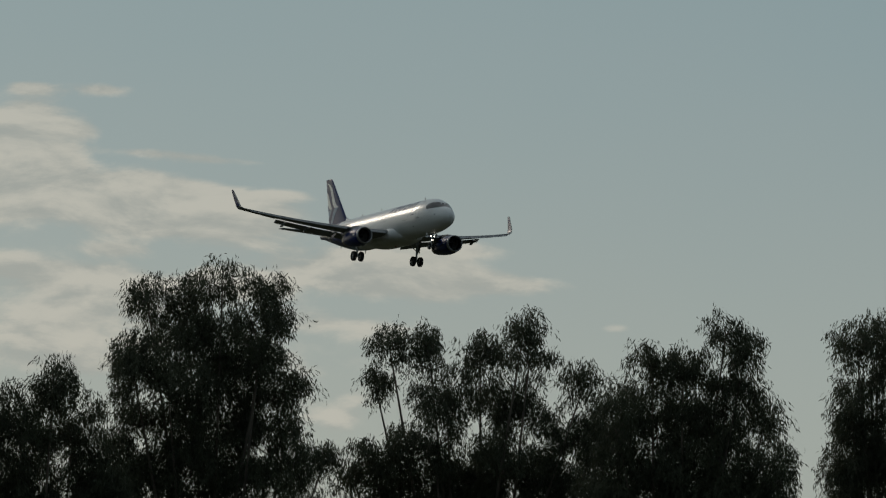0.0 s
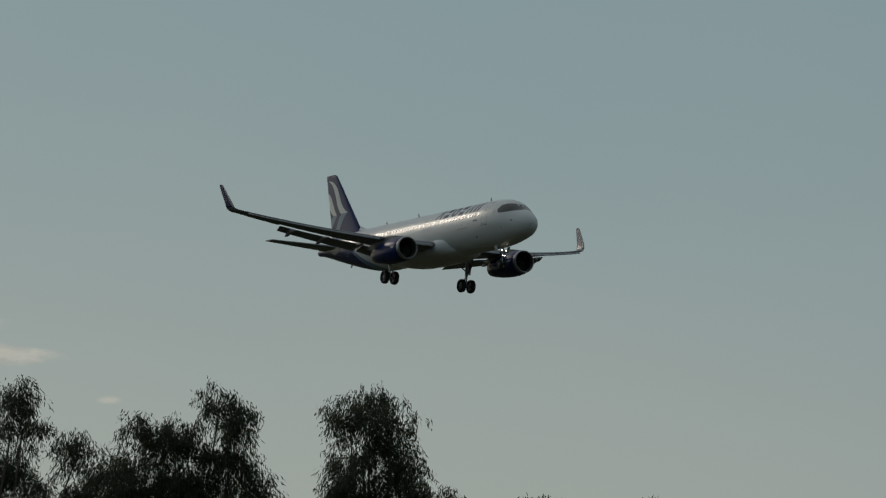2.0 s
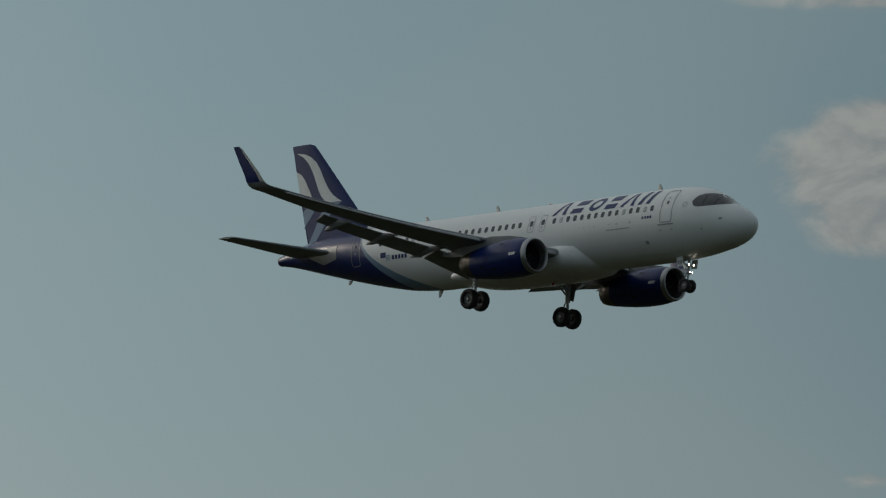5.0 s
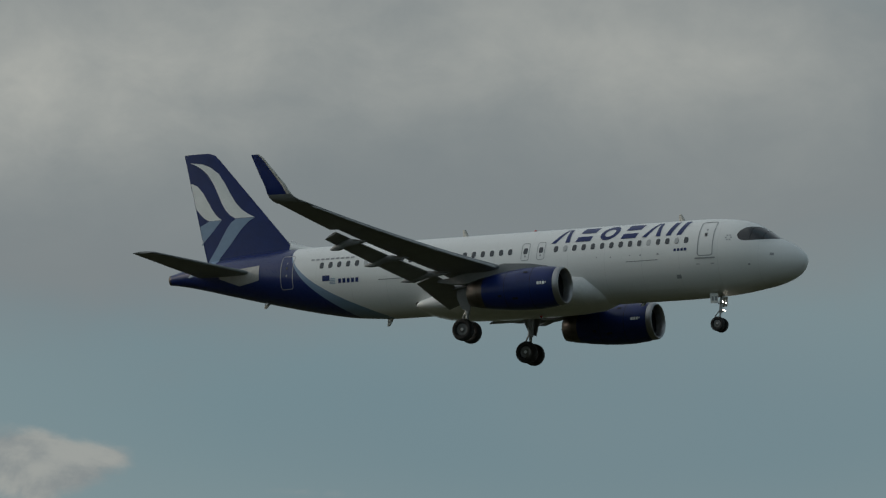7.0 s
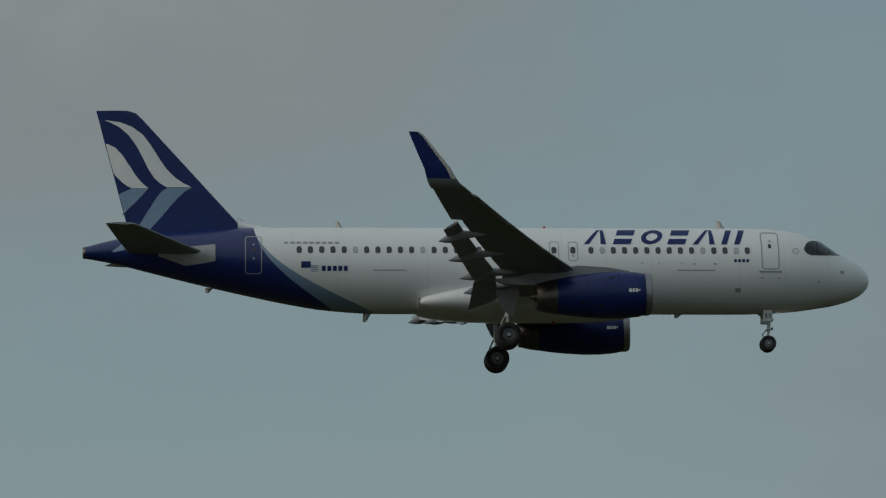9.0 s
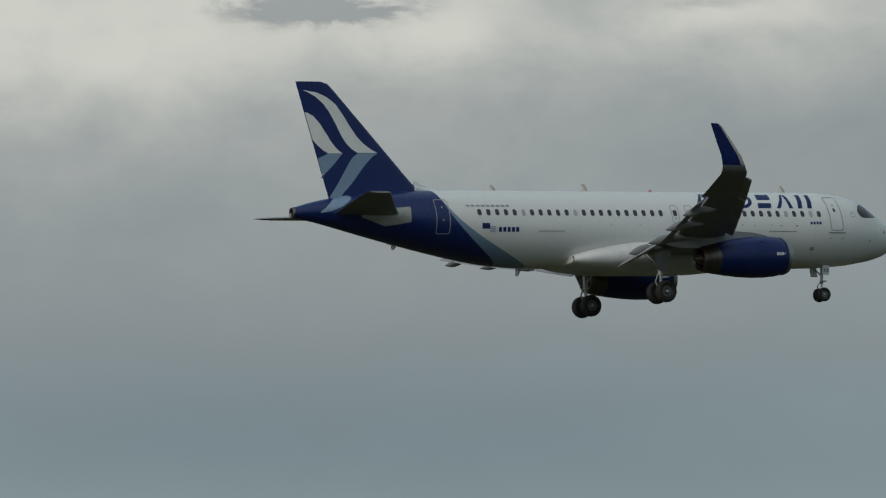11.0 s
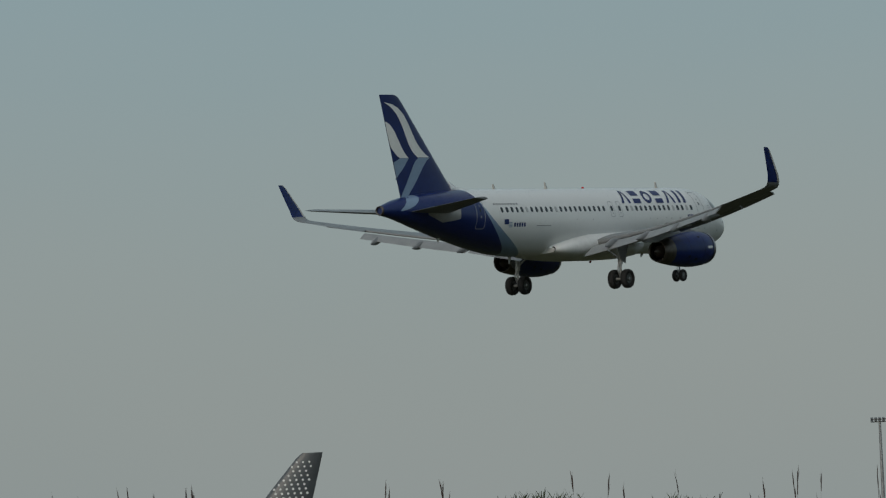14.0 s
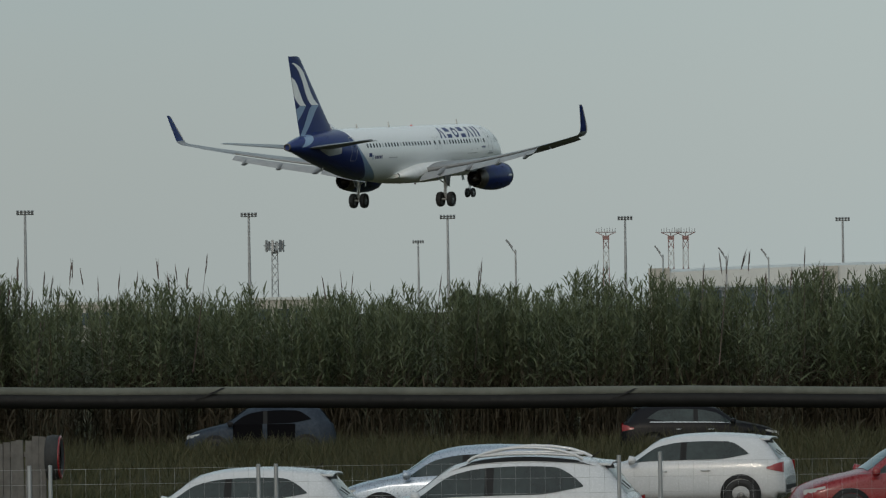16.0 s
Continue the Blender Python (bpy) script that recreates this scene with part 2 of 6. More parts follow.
DARK_PATCHES = [
    (65.21, 7.81, 1.14, 0.13, 0.75),
    (66.02, 8.05, 0.38, 0.10, 0.50),
    (58.18, 9.01, 0.76, 0.17, 0.85),
    (58.77, 9.29, 0.22, 0.07, 0.50),
    (57.74, 8.83, 0.60, 0.12, 0.70),
    (60.54, 9.42, 0.60, 0.11, 0.35),
    (64.58, 9.17, 1.09, 0.30, 0.35),
    (58.06, 8.85, 0.82, 0.14, 0.50),
    (54.25, 8.78, 0.60, 0.08, 0.40),
]
SLATE = [
    (61.89, 5.02, 6.55, 0.93, 0.50),
    (57.00, 4.40, 7.09, 1.04, 0.50),
    (52.46, 4.11, 6.55, 1.42, 0.35),
    (48.16, 3.46, 6.55, 1.42, 0.25),
]
BLUE_GAPS = [
    (94.51, 13.13, 0.87, 1.09, 0.60),
    (95.03, 10.13, 1.09, 0.33, 0.30),
    (125.61, 9.16, 3.82, 2.18, 0.80),
    (126.24, 11.32, 2.73, 1.36, 0.70),
    (111.84, 9.38, 4.91, 1.09, 0.90),
    (116.60, 10.85, 1.64, 0.65, 0.60),
    (98.89, 9.63, 4.91, 0.98, 0.90),
    (94.50, 12.32, 1.09, 1.36, 0.40),
    (61.90, 4.97, 6.00, 0.98, 0.40),
    (52.47, 3.73, 4.91, 1.36, 0.25),
]
make_sky()

lamp = bpy.data.lights.new("sun", "SUN")
lamp.energy, lamp.angle, lamp.color = 0.6, radians(12), (1.0, 0.88, 0.74)
sun = new("sun", lamp)
sun.matrix_world = look((0, 0, 0), (-math.cos(radians(SUN_AZ)) * math.cos(radians(SUN_EL)), -math.sin(radians(SUN_AZ)) * math.cos(radians(SUN_EL)), -math.sin(radians(SUN_EL))))
sun.location = (-60, -40, 90)

# ---- materials ----


def principled(name, color, rough=0.5, metal=0.0, vary=0.0, scale=4.0, bump=0.0, bump_scale=40.0, other=None, coat=0.0, random_tint=0.0, spec=0.5):
    """A surface with variation at two scales and, where asked, fine relief."""
    m = bpy.data.materials.new(name)
    m.use_nodes = True
    n = Nodes(m.node_tree)
    bsdf = n.add("ShaderNodeBsdfPrincipled")
    co = n.add("ShaderNodeTexCoord").outputs["Object"]
    c = (*color, 1)
    if vary or other:
        a = n.noise(co, scale, 5, 0.6)
        b = n.noise(co, scale * 9, 4, 0.6)
        f = n.ramp(n.math("ADD", n.math("MULTIPLY", a, 0.65), n.math("MULTIPLY", b, 0.35)), 0.32, 0.68)
        lo = other if other else tuple(v * (1 - vary) for v in color)
        hi = color if other else tuple(min(1, v * (1 + vary)) for v in color)
        c = n.mix(f, lo, hi)
        n.put(bsdf.inputs["Roughness"], n.ramp(b, 0.3, 0.7, max(0.02, rough * 0.8), min(1, rough * 1.2)))
    else:
        bsdf.inputs["Roughness"].default_value = rough
    if random_tint:
        g = n.add("ShaderNodeNewGeometry").outputs["Random Per Island"]
        k = n.ramp(g, 0, 1, 1 - random_tint, 1 + random_tint, smooth=False)
        c = n.mix(1.0, c, n.vec(k, n.math("MULTIPLY", k, 1.0), k), "MULTIPLY")
    n.put(bsdf.inputs["Base Color"], c)
    bsdf.inputs["Metallic"].default_value = metal
    bsdf.inputs["Coat Weight"].default_value = coat
    bsdf.inputs["Specular IOR Level"].default_value = spec
    if bump:
        b = n.add("ShaderNodeBump")
        b.inputs["Strength"].default_value = bump
        b.inputs["Distance"].default_value = 0.02
        n.put(b.inputs["Height"], n.noise(co, bump_scale, 6, 0.65))
        n.put(bsdf.inputs["Normal"], b.outputs[0])
    out = n.add("ShaderNodeOutputMaterial")
    n.put(out.inputs[0], bsdf.outputs[0])
    return m


def glow(name, color, strength):
    m = bpy.data.materials.new(name)
    m.use_nodes = True
    n = Nodes(m.node_tree)
    e = n.add("ShaderNodeEmission")
    e.inputs[0].default_value, e.inputs[1].default_value = (*color, 1), strength
    out = n.add("ShaderNodeOutputMaterial")
    n.put(out.inputs[0], e.outputs[0])
    return m


NAVY = (0.006, 0.019, 0.115)
PALE = (0.20, 0.29, 0.42)


def livery():
    """White fuselage paint with a navy tail and a pale band that sweeps forward under the belly."""
    m = bpy.data.materials.new("fuselage_paint")
    m.use_nodes = True
    n = Nodes(m.node_tree)
    bsdf = n.add("ShaderNodeBsdfPrincipled")
    co = n.add("ShaderNodeTexCoord").outputs["Object"]
    s = n.add("ShaderNodeSeparateXYZ")
    n.put(s.inputs[0], co)
    aft = n.math("SUBTRACT", 17.7, s.outputs[0])
    d = n.math("SUBTRACT", 2.0, s.outputs[2])
    dd = n.math("MULTIPLY", d, d)
    navy = n.math("GREATER_THAN", aft, n.math("SUBTRACT", 29.5, n.math("MULTIPLY", dd, 0.24)))
    pale = n.math("GREATER_THAN", aft, n.math("SUBTRACT", 29.5, n.math("MULTIPLY", dd, 0.345)))
    # lengthwise greyish streaks, stronger towards the bottom of the hull
    streaks = n.noise(n.vec(n.math("MULTIPLY", s.outputs[0], 0.12), s.outputs[1], n.math("MULTIPLY", s.outputs[2], 2.2)), 1.2, 6, 0.6)
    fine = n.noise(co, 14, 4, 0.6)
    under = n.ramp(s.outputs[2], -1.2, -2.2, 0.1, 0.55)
    white = n.mix(n.math("MULTIPLY", n.ramp(streaks, 0.42, 0.75), under), (0.76, 0.77, 0.77), (0.50, 0.49, 0.47))
    white = n.mix(n.math("MULTIPLY", fine, 0.06), white, (0.6, 0.6, 0.6))
    # skin joints: rings round the hull and lap seams along it
    u = n.math("FRACT", n.math("MULTIPLY", aft, 1 / 2.13))
    seam = n.math("LESS_THAN", u, 0.007)
    white = n.mix(n.math("MULTIPLY", seam, 0.35), white, (0.42, 0.43, 0.44))
    c = n.mix(navy, n.mix(pale, white, PALE), NAVY)
    n.put(bsdf.inputs["Base Color"], c)
    n.put(bsdf.inputs["Roughness"], n.ramp(fine, 0.3, 0.7, 0.26, 0.38))
    bsdf.inputs["Coat Weight"].default_value = 0.16
    bsdf.inputs["Coat Roughness"].default_value = 0.12
    b = n.add("ShaderNodeBump")
    b.inputs["Strength"].default_value, b.inputs["Distance"].default_value = 0.05, 0.03
    n.put(b.inputs["Height"], n.noise(n.vec(n.math("MULTIPLY", aft, 1.9), s.outputs[1], n.math("MULTIPLY", s.outputs[2], 2.5)), 1.0, 3, 0.5))
    n.put(bsdf.inputs["Normal"], b.outputs[0])
    out = n.add("ShaderNodeOutputMaterial")
    n.put(out.inputs[0], bsdf.outputs[0])
    return m


M_HULL = livery()
M_WHITE = principled("white_paint", (0.76, 0.77, 0.77), 0.32, vary=0.05, scale=1.5, coat=0.2)
M_NAVY = principled("navy_paint", NAVY, 0.36, vary=0.15, scale=1.5, spec=0.35)
M_PALE = principled("pale_blue_paint", PALE, 0.35, vary=0.05)
M_WINGGREY = principled("wing_grey_paint", (0.21, 0.22, 0.23), 0.42, vary=0.12, scale=1.2)
M_FLAP = principled("flap_grey_paint", (0.25, 0.26, 0.27), 0.45, vary=0.12, scale=1.5)
M_METAL = principled("bare_aluminium", (0.34, 0.34, 0.35), 0.42, 0.9, vary=0.08)
M_EXHAUST = principled("heat_stained_metal", (0.13, 0.115, 0.105), 0.4, 0.9, vary=0.25, scale=3)
M_DARKIN = principled("dark_duct", (0.022, 0.022, 0.025), 0.6, vary=0.2, spec=0.2)
M_TYRE = principled("tyre_rubber", (0.018, 0.018, 0.019), 0.8, vary=0.2, scale=6, bump=0.2, bump_scale=60)
M_RIM = principled("wheel_alloy", (0.15, 0.15, 0.15), 0.45, 0.6, vary=0.2)
M_STRUT = principled("gear_steel", (0.42, 0.43, 0.44), 0.4, 0.3, vary=0.2, scale=6)
M_PANE = principled("window_pane", (0.012, 0.014, 0.018), 0.08, coat=0.5)
M_CABIN = principled("cabin_window", (0.05, 0.055, 0.065), 0.12)
M_BLIND = principled("cabin_blind", (0.42, 0.43, 0.44), 0.3)
M_LINE = principled("door_outline_grey", (0.30, 0.31, 0.33), 0.5)
M_BELLY = principled("fairing_paint", (0.74, 0.745, 0.74), 0.35, vary=0.10, scale=0.9, coat=0.1)
M_EDGE = principled("pale_edge_paint", (0.50, 0.49, 0.46), 0.4, vary=0.06)
M_PLATE = principled("pale_metal_plate", (0.36, 0.36, 0.36), 0.45, 0.2, vary=0.12, scale=3)
M_LAMP = glow("landing_light", (1.0, 0.93, 0.80), 9.0)
M_RED = principled("red_lens", (0.45, 0.01, 0.01), 0.15, coat=0.5)


def leaf_material(name, a, b, rough=0.55):
    """Leaves that differ one from the next, with a little light passing through."""
    m = bpy.data.materials.new(name)
    m.use_nodes = True
    n = Nodes(m.node_tree)
    bsdf = n.add("ShaderNodeBsdfPrincipled")
    g = n.add("ShaderNodeNewGeometry").outputs["Random Per Island"]
    co = n.add("ShaderNodeTexCoord").outputs["Object"]
    f = n.math("ADD", n.math("MULTIPLY", g, 0.55), n.math("MULTIPLY", n.ramp(n.noise(co, 0.9, 3), 0.3, 0.7), 0.45))
    c = n.mix(f, a, b)
    n.put(bsdf.inputs["Base Color"], c)
    bsdf.inputs["Roughness"].default_value = rough
    bsdf.inputs["Specular IOR Level"].default_value = 0.25
    tr = n.add("ShaderNodeBsdfTranslucent")
    n.put(tr.inputs[0], c)
    mx = n.add("ShaderNodeMixShader")
    mx.inputs[0].default_value = 0.25
    n.put(mx.inputs[1], bsdf.outputs[0])
    n.put(mx.inputs[2], tr.outputs[0])
    out = n.add("ShaderNodeOutputMaterial")
    n.put(out.inputs[0], mx.outputs[0])
    return m

# ---- building helpers ----


def part(name, bm, material, parent=None, label="", smooth=True, at=None):
    """Links a bmesh as one mesh object, under a thing or a part where one is given."""
    me = bpy.data.meshes.new(name)
    bmesh.ops.recalc_face_normals(bm, faces=bm.faces)
    bm.to_mesh(me)
    bm.free()
    if smooth:
        me.shade_smooth()
    me.materials.append(material)
    ob = new(name, me)
    if parent is not None:
        ob.parent = parent
    if at is not None:
        ob.matrix_basis = at
    if label:
        tagged(ob, label)
    return ob


def thing(name, label, category, m=None, group="", kind=""):
    ob = new(name)
    if m is not None:
        ob.matrix_world = m
    return tagged(ob, label, category, group, kind)


def loft(rings, caps=True, closed=True, bm=None):
    """Skin through rings of equally many points."""
    bm = bm or bmesh.new()
    vs = [[bm.verts.new(p) for p in r] for r in rings]
    for a, b in zip(vs, vs[1:]):
        n = len(a)
        for i in range(n if closed else n - 1):
            j = (i + 1) % n
            bm.faces.new((a[i], a[j], b[j], b[i]))
    if caps and closed:
        bm.faces.new([bm.verts.new(p) for p in rings[0]])
        bm.faces.new([bm.verts.new(p) for p in reversed(rings[-1])])
    return bm


def box(bm, lo, hi):
    v = [bm.verts.new((x, y, z)) for x in (lo[0], hi[0]) for y in (lo[1], hi[1]) for z in (lo[2], hi[2])]
    for f in ((0, 1, 3, 2), (4, 6, 7, 5), (0, 4, 5, 1), (2, 3, 7, 6), (0, 2, 6, 4), (1, 5, 7, 3)):
        bm.faces.new([v[i] for i in f])
    return bm


def rod_between(bm, a, b, r0, r1=None, n=10):
    """A tapered round bar from a to b."""
    a, b = Vector(a), Vector(b)
    r1 = r0 if r1 is None else r1
    q = (b - a).to_track_quat("Z", "Y")
    rings = []
    for p, r in ((a, r0), (b, r1)):
        rings.append([p + q @ Vector((r * math.cos(t), r * math.sin(t), 0)) for t in (2 * math.pi * k / n for k in range(n))])
    return loft(rings, bm=bm)


def turned(profile, axis="X", n=32, bm=None, offset=(0, 0, 0), caps=False):
    """A body of revolution from (along, radius) pairs."""
    rings = []
    for a, r in profile:
        ring = []
        for k in range(n):
            t = 2 * math.pi * k / n
            c, s = r * math.cos(t), r * math.sin(t)
            p = (a, c, s) if axis == "X" else (c, a, s) if axis == "Y" else (c, s, a)
            ring.append(tuple(p[i] + offset[i] for i in range(3)))
        rings.append(ring)
    return loft(rings, caps=caps, bm=bm)


def lerp(x, table, k):
    for a, b in zip(table, table[1:]):
        if x <= b[0]:
            u = (x - a[0]) / (b[0] - a[0])
            return a[k] + (b[k] - a[k]) * u
    return table[-1][k]


def smooth_at(x, table, k):
    """Cubic through a table's columns, without overshoot."""
    xs = [r[0] for r in table]
    ys = [r[k] for r in table]
    n = len(xs)
    if x <= xs[0]:
        return ys[0]
    if x >= xs[-1]:
        return ys[-1]
    i = max(j for j in range(n - 1) if xs[j] <= x)
    h = [xs[j + 1] - xs[j] for j in range(n - 1)]
    d = [(ys[j + 1] - ys[j]) / h[j] for j in range(n - 1)]

    def slope(j):
        if j == 0:
            return d[0]
        if j == n - 1:
            return d[-1]
        if d[j - 1] * d[j] <= 0:
            return 0.0
        w1, w2 = 2 * h[j] + h[j - 1], h[j] + 2 * h[j - 1]
        return (w1 + w2) / (w1 / d[j - 1] + w2 / d[j])

    u = (x - xs[i]) / h[i]
    return ((2 * u ** 3 - 3 * u * u + 1) * ys[i] + (u ** 3 - 2 * u * u + u) * h[i] * slope(i)
            + (-2 * u ** 3 + 3 * u * u) * ys[i + 1] + (u ** 3 - u * u) * h[i] * slope(i + 1))


# ---- the airliner: x forward, y to port, z up; stations are metres aft of the nose ----
STATION = 17.7
#        aft   top    bottom  half width
HULL = [(0.0, -0.42, -0.48, 0.03), (0.06, -0.18, -0.70, 0.27), (0.2, 0.02, -0.92, 0.48), (0.5, 0.30, -1.18, 0.78), (1.0, 0.60, -1.43, 1.08), (1.5, 0.84, -1.58, 1.30),
        (1.9, 1.12, -1.68, 1.44), (2.4, 1.46, -1.76, 1.58), (2.9, 1.70, -1.84, 1.69), (3.6, 1.89, -1.93, 1.81), (4.6, 2.02, -2.01, 1.91), (5.6, 2.065, -2.05, 1.96), (6.8, 2.07, -2.07, 1.975),
        (23.5, 2.07, -2.07, 1.975), (26, 2.07, -1.92, 1.96), (28, 2.06, -1.60, 1.88), (30, 2.03, -1.18, 1.72), (32, 1.95, -0.72, 1.45),
        (34, 1.78, -0.23, 1.08), (35.5, 1.58, 0.15, 0.76), (36.6, 1.36, 0.40, 0.50), (37.3, 1.17, 0.52, 0.34), (37.5, 1.12, 0.55, 0.30)]


def hull(aft):
    return tuple(smooth_at(aft, HULL, k) for k in (1, 2, 3))


def hull_point(aft, z, side, out=0.0):
    """A point of the hull's skin at a station and height; side -1 is starboard."""
    top, bot, w = hull(aft)
    c, h = (top + bot) / 2, (top - bot) / 2
    u = max(-1.0, min(1.0, (z - c) / h))
    y = w * math.sqrt(max(0.0, 1 - u * u))
    nrm = Vector((0, y / (w * w), (z - c) / (h * h)))
    if nrm.length > 0:
        nrm.normalize()
    return Vector((STATION - aft, side * (y + out * nrm.y), c + u * h + out * nrm.z))


def decal(points, side, out=0.012, rows=5, bm=None):
    """A painted patch that follows the hull: pairs of (aft, low z, high z), swept in order."""
    bm = bm or bmesh.new()
    grid = []
    for aft, lo, hi in points:
        grid.append([bm.verts.new(hull_point(aft, lo + (hi - lo) * k / rows, side, out)) for k in range(rows + 1)])
    for a, b in zip(grid, grid[1:]):
        for k in range(rows):
            bm.faces.new((a[k], a[k + 1], b[k + 1], b[k]))
    return bm


def foil(aft, y, z, chord, thick, inc=0.0, cant=0.0, cut=1.0, n=12):
    """A wing section as a ring of points; cant tilts its thickness away from the vertical."""
    us = [cut * (0.5 - 0.5 * math.cos(math.pi * k / n)) for k in range(n + 1)]

    def half(u):
        return 5 * thick * (0.2969 * math.sqrt(u) - 0.126 * u - 0.3516 * u * u + 0.2843 * u ** 3 - 0.1030 * u ** 4)

    ring = []
    ci, si, cc, sc = math.cos(radians(inc)), math.sin(radians(inc)), math.cos(radians(cant)), math.sin(radians(cant))
    for u, s in [(u, 1) for u in reversed(us)] + [(u, -1) for u in us[1:]]:
        t = s * half(u) * (1.15 if s > 0 else 0.85) + 0.04 * (u - u * u)
        a, b = u * chord, t * chord
        ring.append((STATION - (aft + a * ci + b * si), y - b * sc, z - a * si + b * cc))
    return ring


def wing_z(y):
    return -1.22 + 0.075 * (y - 2) + 0.0050 * (y - 2) ** 2


def wing_le(y):
    return 12.75 + (y - 1.975) * 0.515


def wing_te(y):
    return 18.85 + 0.02 * (y - 1.975) if y < 6.4 else 18.94 + (y - 6.4) * 0.288


def mirrored(rings, side):
    return [[(x, y * side, z) for x, y, z in r] for r in rings]


def make_fuselage(root, paint):
    stations = [0.0, 0.02, 0.06, 0.12, 0.2, 0.34] + [0.5 + 0.25 * k for k in range(26)] + [7.5 + k for k in range(16)] + [23.5 + 0.5 * k for k in range(28)] + [37.3, 37.5]
    rings = []
    for a in stations:
        top, bot, w = hull(a)
        c, h = (top + bot) / 2, (top - bot) / 2
        rings.append([(STATION - a, w * math.sin(t), c + h * math.cos(t)) for t in (2 * math.pi * k / 56 for k in range(56))])
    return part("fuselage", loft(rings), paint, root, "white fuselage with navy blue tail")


def make_fairing(root):
    rows = [(10.7, 0.5, -1.3, -1.8), (11.2, 1.3, -0.75, -2.12), (12.0, 1.98, -0.45, -2.28), (13.2, 2.2, -0.40, -2.38), (15, 2.28, -0.50, -2.42), (18, 2.28, -0.62, -2.42), (19.3, 2.2, -0.82, -2.38), (20.3, 2.12, -1.05, -2.30), (21.0, 2.06, -1.25, -2.20), (21.5, 1.92, -1.42, -2.08), (21.72, 1.72, -1.55, -1.98)]
    rings = []
    for a, w, t, b in rows:
        c, h = (t + b) / 2, (t - b) / 2
        ring = []
        for k in range(36):
            s = 2 * math.pi * k / 36
            co, si = math.cos(s), math.sin(s)
            ring.append((STATION - a, w * math.copysign(abs(si) ** 0.8, si), c + h * math.copysign(abs(co) ** 0.8, co)))
        rings.append(ring)
    fairing = part("belly_fairing", loft(rings), M_BELLY, root, "white bulged wing root fairing, faintly mottled")
    for side in (-1, 1):
        part("outlet", turned([(0.0, 0.17), (-0.03, 0.15), (0.02, 0.01)], n=14), M_DARKIN, fairing, "dark air outlet", at=pose(STATION - 21.66, side * 1.62, -1.72, 0, 0, side * 14))


